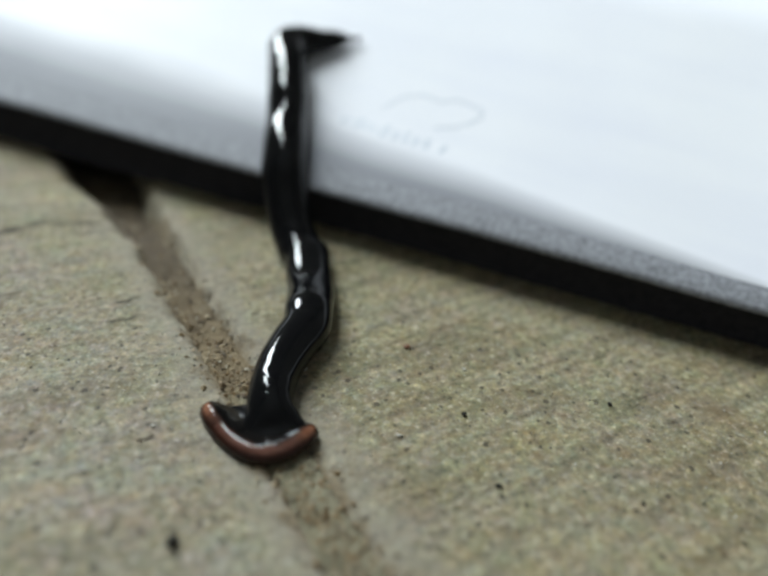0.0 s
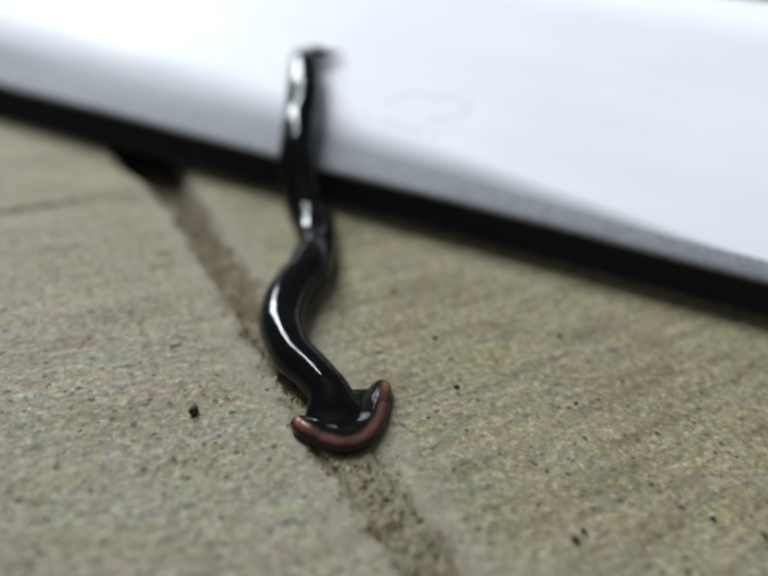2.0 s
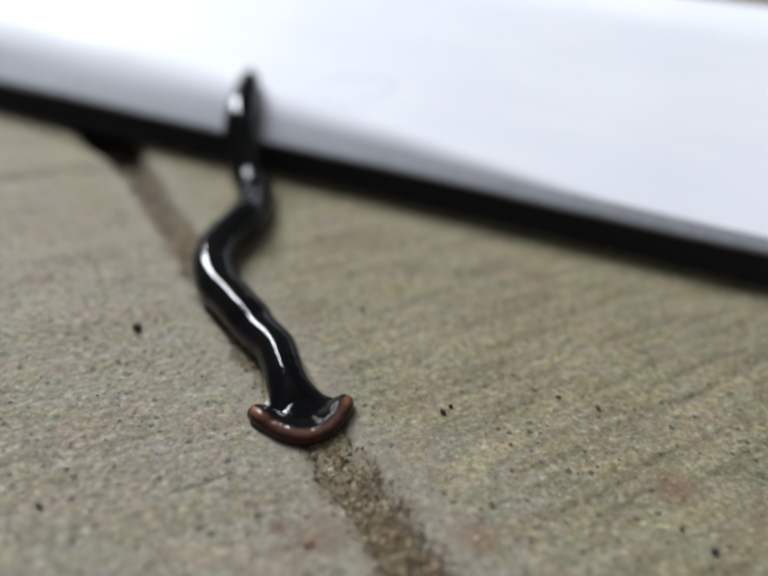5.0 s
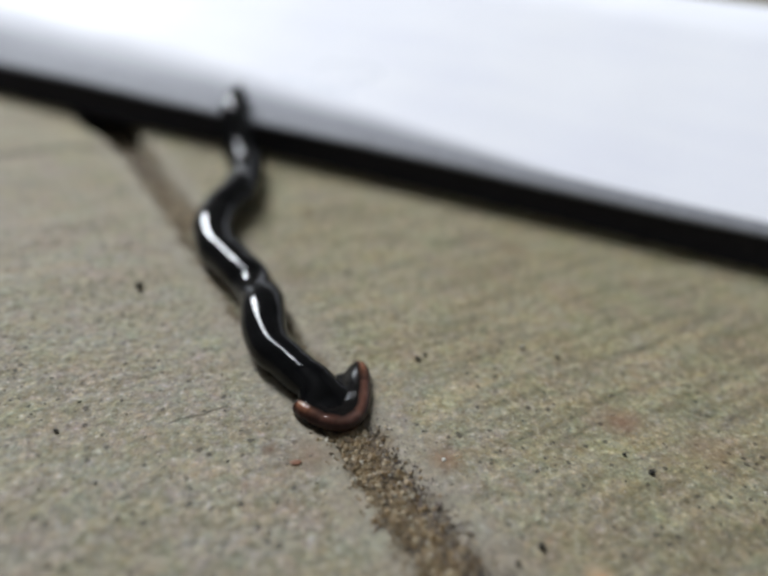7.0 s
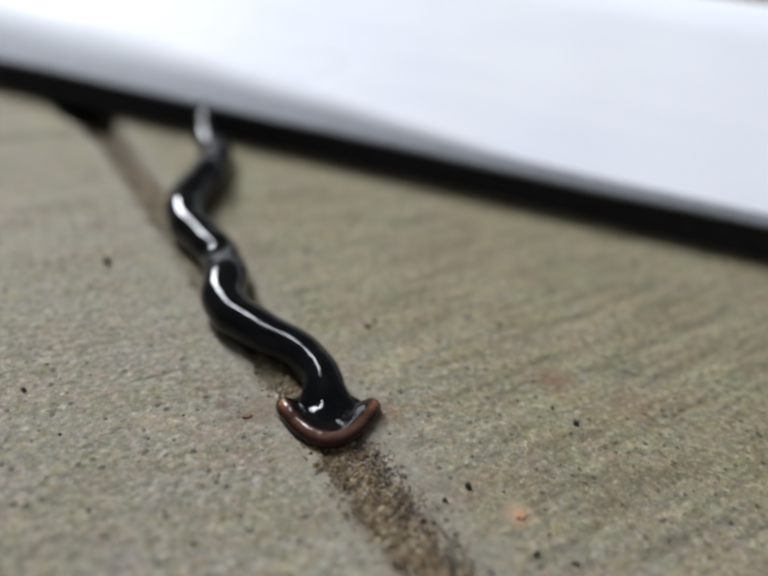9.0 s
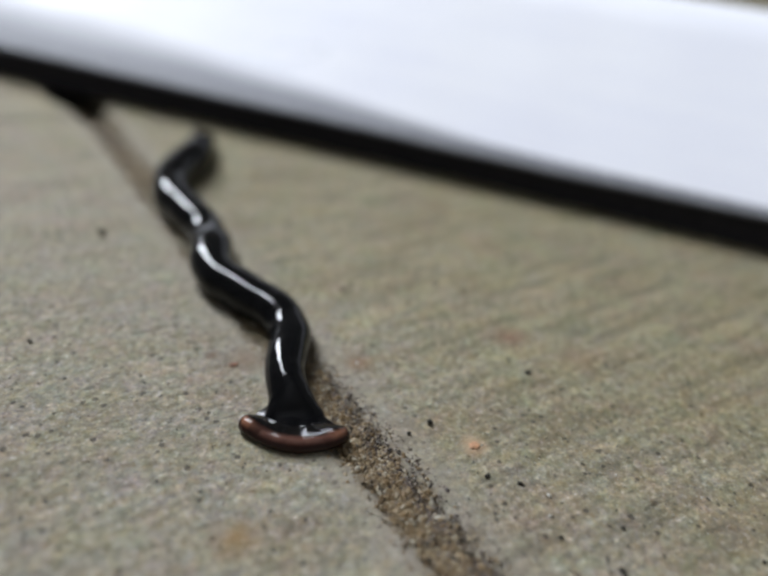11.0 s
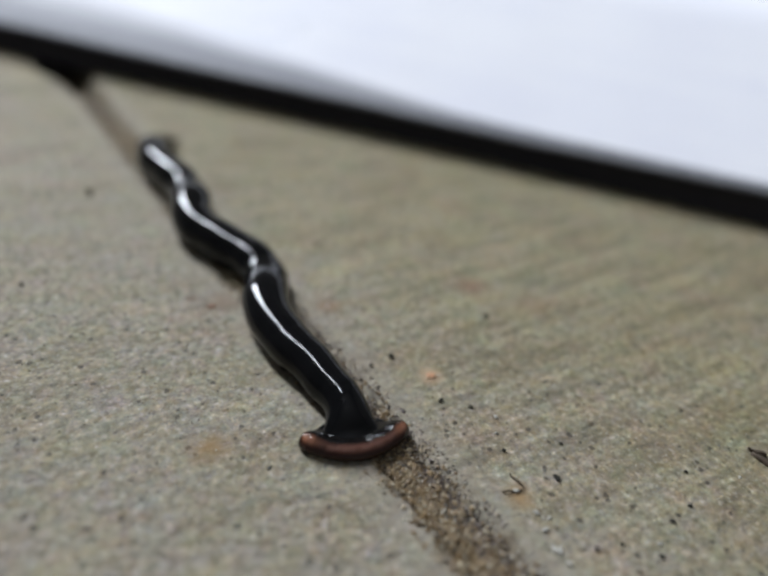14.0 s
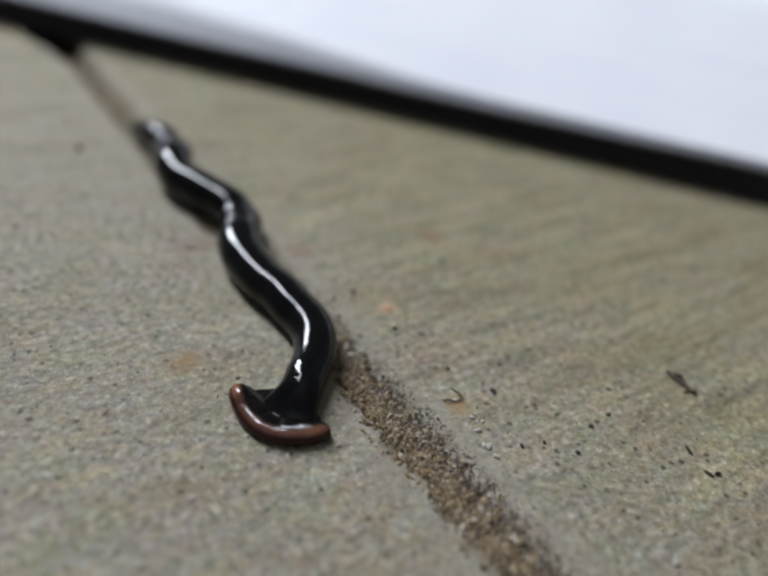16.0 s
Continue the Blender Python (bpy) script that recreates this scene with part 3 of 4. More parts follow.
def board_point(a, h, z):
    """a along the front edge, h back from it, z above its top edge's level there (mm)."""
    c = BOARD_O + EDGE * a + BACK * h
    wave = 0.25 * noise.noise((a * 0.02, 0.3, 0)) + 0.12 * noise.noise((a * 0.07, 4.3, 0))
    return (c.x * MM, c.y * MM, (BOARD_O.z + EDGE_DROP * a + wave + z) * MM)


def board_top(a, u, lift=0.0):
    return board_point(a, u * math.cos(SLOPE) - lift * math.sin(SLOPE), u * math.sin(SLOPE) + lift * math.cos(SLOPE))


def lip_height(a):
    """How far the panel's lower lip hangs over the ground."""
    return float(np.interp(a, (-60, 0, 60, 110), (6.8, 6.4, 6.15, 6.4)))


def nose(a):
    """How far the rolled lip stands out before the front edge."""
    return min(-1.8, max(-7.3, -5.2 + 0.028 * a))


def build_board():
    board = tagged(new("board"), "white coated board with faint grey print, black shade under its edge", "board")
    cosv, sinv = math.cos(SLOPE), math.sin(SLOPE)
    verts, faces, cols = [], [], None
    steps = [-170 + 4 * i for i in range(93)]
    for a in steps:
        nose_h = nose(a)
        drop = lip_height(a) - (BOARD_O.z + EDGE_DROP * a)
        roll = float(np.interp(a, (-90, -45, -10, 40, 110), (22.0, 14.0, 9.0, 6.0, 2.5)))
        prof = [(u * cosv, u * sinv) for u in (BOARD_UP, 52, 42, 34, 29, 26, roll + 1.5)]
        p0, p1, p2 = (roll * cosv, roll * sinv), (0.25 + nose_h * 0.1, 0.0), (nose_h * 0.5, drop * 0.36)
        for k in range(11):
            q = k / 10
            prof.append(tuple((1 - q) ** 2 * a0 + 2 * q * (1 - q) * a1 + q * q * a2 for a0, a1, a2 in zip(p0, p1, p2)))
        prof += [(nose_h * 0.78, drop * 0.64), (nose_h, drop * 0.90), (nose_h + 0.1, drop * 0.97), (nose_h + 0.8, drop)]
        prof += [(nose_h + 4.0, drop + 0.2), (nose_h + 10, drop + 2.6), (BOARD_UP * cosv * 0.6, BOARD_UP * sinv * 0.6 - 3.6), (BOARD_UP * cosv + 1.3, BOARD_UP * sinv - 3.4), (BOARD_UP * cosv + 0.5, BOARD_UP * sinv - 0.5)]
        cols = len(prof)
        verts += [board_point(a, h, z) for h, z in prof]
    for i in range(len(steps) - 1):
        for k in range(cols):
            k2 = (k + 1) % cols
            faces.append((i * cols + k, i * cols + k2, (i + 1) * cols + k2, (i + 1) * cols + k))
    faces.append(tuple(range(cols))[::-1])
    faces.append(tuple((len(steps) - 1) * cols + k for k in range(cols)))
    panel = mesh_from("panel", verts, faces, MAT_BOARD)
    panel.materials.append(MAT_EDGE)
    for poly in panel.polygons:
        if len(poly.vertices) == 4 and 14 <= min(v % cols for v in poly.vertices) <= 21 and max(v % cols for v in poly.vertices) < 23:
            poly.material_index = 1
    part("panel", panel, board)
    # added black base that paints the deep shadow in the gap under the panel
    verts, faces = [], []
    for a in steps[1:-1]:
        nose_h = min(-0.25, max(-4.2, -2.0 + 0.030 * a))
        low = -(BOARD_O.z + EDGE_DROP * a)
        foot = nose_h - 1.0 + min(0.0, 0.022 * a) + 0.3 * noise.noise((a * 0.05, 8.8, 0))
        for h, z in ((foot, low - 0.4), (foot + 0.25, low + 0.5), (nose_h + 0.5, low + lip_height(a) - 0.8), (nose_h + 0.9, low + lip_height(a) + 0.3), (nose_h + 10, low + 8.0), (BOARD_UP * cosv * 0.95, BOARD_UP * sinv * 0.95 - 3.2), (BOARD_UP * cosv * 0.95, low - 0.4)):
            verts.append(board_point(a, h, z))
    n = len(steps) - 2
    for i in range(n - 1):
        for k in range(7):
            k2 = (k + 1) % 7
            faces.append((i * 7 + k, i * 7 + k2, (i + 1) * 7 + k2, (i + 1) * 7 + k))
    faces += [tuple(range(7))[::-1], tuple((n - 1) * 7 + k for k in range(7))]
    part("base", mesh_from("base", verts, faces, MAT_GAP_SHADE, smooth=False), board, "black block painted as the shadow under the panel")
    # faint print: a broken line of bars and an irregular outline above it
    rng = random.Random(4)
    a = -14.5
    while a < 4.0:
        w = rng.uniform(0.7, 1.5)
        add_bar(board, a, 8.4 - 0.05 * (a + 14), w, rng.uniform(1.2, 1.9))
        a += w + (1.6 if rng.random() < 0.2 else 0.45)
    outline = [(-9, 14), (-7, 17.5), (-4, 19), (-1, 18.2), (1.5, 19.6), (4, 19), (6, 18.6), (6.4, 16.6), (5.2, 15), (3.2, 13.4), (0.5, 12.4)]
    for (a0, u0), (a1, u1) in zip(outline, outline[1:]):
        add_stroke(board, a0, u0, a1, u1, 0.22)


def add_stroke(board, a0, u0, a1, u1, half):
    d = Vector((a1 - a0, u1 - u0)).normalized() * half
    n = Vector((-d.y, d.x))
    ring = [(a0 - d.x + n.x, u0 - d.y + n.y), (a0 - d.x - n.x, u0 - d.y - n.y), (a1 + d.x - n.x, u1 + d.y - n.y), (a1 + d.x + n.x, u1 + d.y + n.y)]
    verts = [board_top(a, u, 0.03) for a, u in ring] + [board_top(a, u, -0.1) for a, u in ring]
    faces = [(0, 1, 2, 3), (4, 7, 6, 5), (0, 4, 5, 1), (1, 5, 6, 2), (2, 6, 7, 3), (3, 7, 4, 0)]
    part("printed_mark", mesh_from("printed_mark", verts, faces, MAT_PRINT, smooth=False), board)


def add_bar(board, a, u, w, tall):
    add_stroke(board, a + w / 2, u + 0.2, a + w / 2 + 0.1, u + tall, w * 0.36)


# ---- small loose things on the concrete ----
def lump(name, x, y, sx, sy, sz, mat, label, category, seed, turn=0.0, sink=0.25, group=""):
    bm = bmesh.new()
    bmesh.ops.create_icosphere(bm, subdivisions=2, radius=1.0)
    for v in bm.verts:
        k = 1 + 0.32 * noise.noise(v.co * 1.4 + Vector((seed * 3.7, 0, 0))) + 0.12 * noise.noise(v.co * 4 + Vector((0, seed, 0)))
        v.co = Vector((v.co.x * sx, v.co.y * sy, v.co.z * sz)) * k * MM
    me = bpy.data.meshes.new(name)
    bm.to_mesh(me)
    bm.free()
    me.materials.append(mat)
    ob = new(name, me)
    ob.matrix_world = pose(x * MM, y * MM, (concrete_height(x, y) + sz * (1 - sink)) * MM, 0, 0, turn)
    tagged(ob, label, category, group=group)


def twig(x, y, length, turn, seed, thick=0.10):
    rows = [(length * (i / 6 - 0.5), thick * (0.5 + 0.5 * math.sin(math.pi * (i + 0.6) / 7.2)), thick * 0.8, 0.12 * math.sin(i * 1.3 + seed)) for i in range(7)]
    v, f = lathe(rows, 7)
    ob = new("twig", mesh_from("twig", v, f, MAT_TWIG))
    ob.matrix_world = pose(x * MM, y * MM, (concrete_height(x, y) + 0.16) * MM, 0, 0, turn)
    tagged(ob, "tiny dark twig fragment lying on the concrete", "twig", group="twig fragments on the concrete")


CRUMBS = [  # x, y, half sizes (mm)
    (-15.7, 28.9, 0.50, 0.62, 0.55), (24.2, 20.0, 0.26, 0.42, 0.26), (25.1, 21.1, 0.22, 0.28, 0.2), (49.9, 5.4, 0.36, 0.30, 0.28),
    (36.9, -5.3, 0.34, 0.38, 0.30), (26.1, 51.6, 0.30, 0.28, 0.22), (-13.1, 1.5, 0.24, 0.40, 0.2),
    (38.0, 24.8, 0.26, 0.22, 0.18), (9.5, 47.5, 0.34, 0.26, 0.24), (12.6, 38.7, 0.36, 0.26, 0.2), (26.6, 38.7, 0.22, 0.2, 0.16), (10.7, 16.3, 0.34, 0.4, 0.24), (42.5, 23.6, 0.36, 0.2, 0.18), (69.8, -19.4, 0.22, 0.2, 0.16), (78.9, -31.1, 0.42, 0.24, 0.2), (43.1, -12.2, 0.30, 0.2, 0.18), (54.9, -21.9, 0.34, 0.2, 0.18), (49.7, -19.0, 0.22, 0.22, 0.18), (34.5, -7.3, 0.24, 0.24, 0.2), (47.5, 7.6, 0.22, 0.2, 0.16), (55.1, -22.1, 0.42, 0.26, 0.16), (57.4, -30.1, 0.34, 0.2, 0.16), (66.0, -26.1, 0.30, 0.24, 0.16), (68.6, -23.9, 0.26, 0.22, 0.16), (63.6, -30.2, 0.2, 0.34, 0.14), (76.7, -28.2, 0.7, 0.22, 0.16), (77.9, -31.2, 0.55, 0.22, 0.16), (46.5, -12.8, 0.3, 0.2, 0.16), (42.9, -12.4, 0.24, 0.24, 0.18), (60.0, -29.3, 0.26, 0.2, 0.14), (56.4, -17.1, 0.24, 0.2, 0.14)
]
FLAKES = [(12.4, 1.2, 0.62, 0.36, 0.14), (2.8, 57.3, 0.40, 0.36, 0.26)]
PALES = [(2.7, 43.5, 0.46, 0.14, 0.12), (-8.5, 51.5, 0.30, 0.18, 0.14), (9.7, 54.7, 0.34, 0.16, 0.12), (-22.0, 41.0, 0.26, 0.18, 0.12), (38.1, 25.2, 0.30, 0.24, 0.14), (53.2, -30.5, 0.40, 0.26, 0.16), (52.1, -26.6, 0.34, 0.22, 0.14), (52.7, -28.5, 0.42, 0.26, 0.16), (53.7, -30.6, 0.55, 0.32, 0.18), (54.3, -31.9, 0.36, 0.28, 0.14), (50.4, -24.2, 0.40, 0.24, 0.14), (53.3, -27.1, 0.26, 0.2, 0.12), (49.4, -14.0, 0.3, 0.2, 0.12), (63.8, -28.8, 0.34, 0.2, 0.12), (70.4, -42.2, 0.45, 0.35, 0.16)]
TWIGS = [(-22.1, 39.3, 1.7, 35, 1), (50.6, -23.0, 2.2, -50, 3), (80.0, -17.1, 3.8, -51, 5, 0.40), (79.5, -15.4, 2.0, -20, 2, 0.26), (80.4, -18.3, 1.6, 15, 4, 0.2), (50.1, -24.3, 2.4, 14, 6, 0.12)]


def build_loose():
    for i, (x, y, sx, sy, sz) in enumerate(CRUMBS):
        lump("soil_crumb", x, y, sx, sy, sz, MAT_CRUMB, "tiny black soil crumb on the concrete", "crumb", i, 40 * i, group="soil crumbs on the concrete")
    for i, (x, y, sx, sy, sz) in enumerate(FLAKES):
        lump("rust_flake", x, y, sx, sy, sz, MAT_RUST, "tiny rust-orange flake on the concrete", "flake", i + 20, 30 * i + 20, group="rust flakes on the concrete")
    for i, (x, y, sx, sy, sz) in enumerate(PALES):
        lump("quartz_grain", x, y, sx, sy, sz, MAT_PALE, "pale quartz sand grain on the concrete", "sand grain", i + 40, 55 * i, group="quartz grains on the concrete")
    lump("orange_flake", 41.9, -8.1, 0.62, 0.46, 0.10, MAT_ORANGE, "tiny bright orange flake stuck to the concrete", "flake", 61, 30)
    for row in TWIGS:
        twig(*row)


# ---- the flatworm ----
# The way along which the body glides, tail end first: over the board, down its lip, across the concrete (mm).
WAY = [
    (-9.5, 114.5, 21.8), (-13.3, 113.4, 21.0), (-16.8, 112.1, 20.1), (-20.3, 110.8, 19.2), (-21.9, 108.3, 18.1), (-21.0, 104.0, 16.5),
    (-19.7, 97.5, 14.1), (-18.7, 91.5, 11.8), (-18.0, 86.5, 10.4), (-17.4, 82.6, 8.6), (-16.2, 79.2, 5.6), (-14.7, 76.2, 3.2), (-13.2, 73.5, 1.9),
] + [(x, y, 1.8) for x, y in (
    (-12, 72.2), (-11.2, 69), (-10.4, 65.9), (-9.8, 62.8), (-9.5, 59.6), (-9.2, 56.3), (-9.8, 53.1), (-10.1, 50), (-10, 47), (-9.5, 44), (-8.4, 41.1),
    (-6.9, 38.3), (-4.6, 35.9), (-2.5, 33.6), (-0.3, 31.3), (1.4, 28.6), (2.9, 25.7), (3.7, 22.7), (4.7, 19.5), (6.7, 16.7), (9.4, 14.9), (12, 13.1),
    (14.8, 11.5), (17.1, 9.2), (18.7, 6.4), (19.3, 3.2), (19.9, 0), (21.1, -3), (23, -5.7), (25.1, -8.1), (27.5, -10.3), (29.5, -12.7), (31.7, -15.1),
    (33.1, -18.1), (33.4, -21.3), (32.9, -24.5), (32.5, -27.6), (32.2, -30))]


def smooth_way(points, n=16):
    p = [np.array(q, float) for q in points]
    q = [2 * p[0] - p[1], *p, 2 * p[-1] - p[-2]]
    out = []
    for i in range(1, len(q) - 2):
        a, b, c, d = q[i - 1:i + 3]
        for u in np.arange(n) / n:
            out.append(0.5 * (2 * b + (c - a) * u + (2 * a - 5 * b + 4 * c - d) * u * u + (3 * b - a - 3 * c + d) * u ** 3))
    return np.array(out + [p[-1]])


WAY_FINE = smooth_way(WAY)
WAY_S = np.r_[0, np.cumsum(np.linalg.norm(np.diff(WAY_FINE, axis=0), axis=1))] - 0.3


def way_at(s):
    return np.array([np.interp(s, WAY_S, WAY_FINE[:, k]) for k in range(3)])


# seconds; head rim: one tip x, y, middle x, y, other tip x, y; neck x, y; neck's place along the way; body length (mm)
WORM_ROWS = [
    (0.0, -17.2, 43.8, -9.1, 39.2, -6.2, 42.5, -10.9, 44.5, 84.5, 82.4),
    (0.5, -15.3, 39.2, -8.8, 36.2, -4.6, 41.3, -9.7, 41.2, 87.4, 85.0),
    (1.0, -11.8, 35.0, -4.3, 32.7, -1.6, 39.2, -7.2, 37.8, 91.7, 87.9),
    (1.5, -6.7, 31.6, -1.6, 29.4, 0.8, 38.4, -4.3, 35.1, 95.6, 90.6),
    (2.0, -4.5, 29.2, 1.4, 27.1, 3.9, 36.8, -1.4, 33.7, 98.6, 90.9),
    (2.5, -2.3, 27.4, 2.8, 24.5, 6.6, 33.2, 0.8, 30.6, 102.3, 91.4),
    (3.0, -1.3, 25.2, 3.7, 21.9, 7.9, 29.4, 2.2, 29.2, 104.1, 91.8),
    (3.5, -1.6, 24.6, 6.6, 20.3, 8.9, 25.5, 3.6, 27.1, 106.6, 92.1),
    (4.0, -0.7, 22.5, 7.4, 18.0, 9.6, 24.3, 4.3, 24.7, 109.0, 92.2),
    (4.5, 1.2, 19.2, 9.0, 15.9, 11.7, 21.6, 5.2, 22.4, 111.5, 92.3),
    (7.0, 11.0, 8.8, 16.2, 6.9, 16.9, 16.8, 12.4, 11.8, 125.8, 93.4),
    (7.5, 13.1, 7.7, 18.5, 6.1, 20.4, 15.7, 14.8, 10.7, 127.8, 92.7),
    (8.0, 15.5, 5.5, 20.3, 5.4, 23.1, 14.8, 17.3, 10.3, 129.8, 92.4),
    (8.5, 15.2, 4.2, 21.0, 1.7, 25.2, 9.9, 18.7, 9.0, 131.6, 91.5),
    (9.0, 16.0, 3.3, 22.2, -1.4, 26.3, 4.7, 20.2, 6.1, 134.3, 91.0),
    (9.5, 15.0, 0.6, 22.7, -3.8, 25.9, -0.6, 20.5, 3.5, 136.9, 90.9),
    (12.0, 21.9, -13.9, 26.4, -14.3, 30.1, -9.3, 24.2, -9.3, 150.1, 90.6),
    (12.5, 26.8, -15.9, 31.0, -15.2, 31.9, -8.5, 28.5, -11.7, 154.7, 90.5),
    (13.0, 29.3, -18.2, 33.4, -16.4, 33.7, -8.6, 30.3, -12.8, 156.9, 89.4),
    (13.5, 29.3, -18.9, 34.6, -18.8, 37.1, -12.5, 31.7, -13.9, 158.7, 88.4),
    (14.0, 28.0, -20.7, 33.6, -21.6, 38.5, -17.5, 32.3, -16.8, 161.4, 87.0),
    (14.5, 27.1, -22.0, 33.2, -25.1, 39.2, -21.0, 32.7, -18.4, 163.1, 86.1),
    (15.0, 27.6, -24.0, 33.5, -27.4, 39.2, -24.5, 33.5, -20.7, 165.5, 85.5),
    (15.5, 26.4, -26.0, 32.5, -30.5, 37.7, -28.7, 33.0, -23.0, 167.9, 84.9),
    (16.0, 25.7, -26.6, 30.8, -32.4, 36.2, -31.3, 32.7, -26.6, 171.3, 84.7),
]
WORM = np.array(WORM_ROWS)


def worm_at(t):
    """The row at t, on a smooth curve through the rows."""
    T = WORM[:, 0]
    i = int(min(max(np.searchsorted(T, t) - 1, 0), len(T) - 2))
    slope = np.gradient(WORM, T, axis=0)
    h = T[i + 1] - T[i]
    u = (t - T[i]) / h
    return (2 * u**3 - 3 * u**2 + 1) * WORM[i] + (u**3 - 2 * u**2 + u) * h * slope[i] + (-2 * u**3 + 3 * u**2) * WORM[i + 1] + (u**3 - u**2) * h * slope[i + 1]


BODY_N, RIM_N, WEB_N = 270, 71, 31
BODY_FLAT = 0.80   # height over width of the round back
SOLE = 0.62        # the flat sole lies this far below the middle
KEY_TIMES = [round(0.25 * i, 2) for i in range(65)]


def half_width(u):
    """Half the body's width at u, 0 at the neck and 1 at the tail tip (mm)."""
    pleat = 1 + 0.03 * min(1.0, max(0.0, (u - 0.15) / 0.3)) * noise.noise((u * 24.0, 0.4, 0.0))
    return pleat * float(np.interp(u, (0, 0.012, 0.025, 0.042, 0.07, 0.17, 0.35, 0.6, 0.8, 0.92, 0.97, 1.0), (3.5, 2.95, 2.55, 2.4, 2.45, 2.9, 3.14, 3.22, 3.18, 2.75, 2.0, 0.6)))


def half_height(u):
    return half_width(u) * float(np.interp(u, (0, 0.012, 0.025, 0.042, 0.06, 0.10, 0.18, 0.42, 0.7, 0.87, 0.94, 1.0), (0.30, 0.52, 0.78, 0.95, 0.98, 0.93, BODY_FLAT, BODY_FLAT, 0.95, 0.92, 0.60, 0.5)))


BOARD_NORMAL = Vector((-0.101, -0.361, 0.927))


def facing(x, y, z, way, rest=Vector((0, 0, 1))):
    """A pose with its x axis along way, lying flat on a support of that normal."""
    f = Vector(way).normalized()
    side = rest.cross(f).normalized()
    up = f.cross(side)
    return Matrix.Translation((x * MM, y * MM, z * MM)) @ Matrix((f, side, up)).transposed().to_4x4()


# the body arches up out of each bend and sinks slowly towards the next: place along the way, lift (mm)
HUMPS = [(6, 0.0), (19, 1.0), (40, -0.2), (48, 0.0), (57, 0.2), (62, 0.0), (72, 1.2), (87, 0.9), (99, 0.7), (102.5, 0.2), (110.5, 1.3), (120, 1.0), (128, 0.75), (131.5, 0.2), (140, 1.3), (151, 0.95), (164, 0.5), (200, 0.3)]


def hump(s):
    for (s0, z0), (s1, z1) in zip(HUMPS, HUMPS[1:]):
        if s0 <= s < s1:
            return z0 + (z1 - z0) * (0.5 - 0.5 * math.cos(math.pi * (s - s0) / (s1 - s0)))
    return 0.0


def sway(t, s):
    """How far the body drifts to its left of the way at t, in the stretch between two bends (mm)."""
    k = min(1.0, max(0.0, (s - 68) / 12)) * min(1.0, max(0.0, (114 - s) / 12))
    return k * float(np.interp(t, (0, 1, 2, 3.2, 4.7, 7, 8, 9.7, 12, 16), (0, -0.4, -0.4, -0.75, -1.0, -0.25, 0.65, 0.65, -0.45, -0.3)))


def body_centre(row, u):
    back = u * (row[10] + 3.0) - 3.0
    at = max(row[9] - max(back, 0.0), 0.0)
    c = way_at(at)
    ahead = way_at(at + 0.6) - way_at(max(at - 0.6, 0.0))
    c[:2] += sway(row[0], at) * np.array([-ahead[1], ahead[0]]) / max(1e-6, np.hypot(ahead[0], ahead[1]))
    neck = np.array([row[7], row[8]])
    if back < 14:
        k = 1 - max(back, 0.0) / 14
        c[:2] += (neck - way_at(row[9])[:2]) * k * k * (3 - 2 * k)
    if back < 0:
        ahead = row[3:5] - neck
        c[:2] += ahead / np.hypot(*ahead) * -back
    c[2] += hump(row[9] - back) * min(1.0, max(0.0, (back + 0.5) / 15.0)) * min(1.0, (1.0 - u) / 0.12 + 0.15)
    c[2] += SOLE * half_height(u) - 1.78 + 0.5 * min(1.0, max(0.0, (c[2] - 6.0) / 4.0))
    return c


def rim_curve(row):
    l, m, r = row[1:3], row[3:5], row[5:7]
    k = np.hypot(*(m - l)) / (np.hypot(*(m - l)) + np.hypot(*(r - m)))
    k = min(0.68, max(0.32, k))
    ctrl = (m - (1 - k) ** 2 * l - k * k * r) / (2 * k * (1 - k))

    def at(u):
        p = (1 - u) ** 2 * l + 2 * u * (1 - u) * ctrl + u * u * r
        d = 2 * (1 - u) * (ctrl - l) + 2 * u * (r - ctrl)
        return p, d / np.hypot(*d)
    fine = np.array([at(u)[0] for u in np.linspace(0, 1, 61)])
    s = np.r_[0, np.cumsum(np.hypot(*np.diff(fine, axis=0).T))]
    return lambda q: at(float(np.interp(q * s[-1], s, np.linspace(0, 1, 61))))


# section of the head's edge, from the outer foot over the ridge to the hollow behind it: inward, up (mm)
RIM_SECTION = [(-1.02, 0.0), (-1.22, 0.25), (-1.28, 0.55), (-1.2, 0.86), (-1.0, 1.12), (-0.72, 1.32), (-0.38, 1.45), (0.0, 1.51), (0.4, 1.49), (0.8, 1.45),
               (1.2, 1.40), (1.6, 1.33), (2.0, 1.22), (2.5, 1.06), (3.0, 0.96), (3.3, 0.7), (3.4, 0.0)]


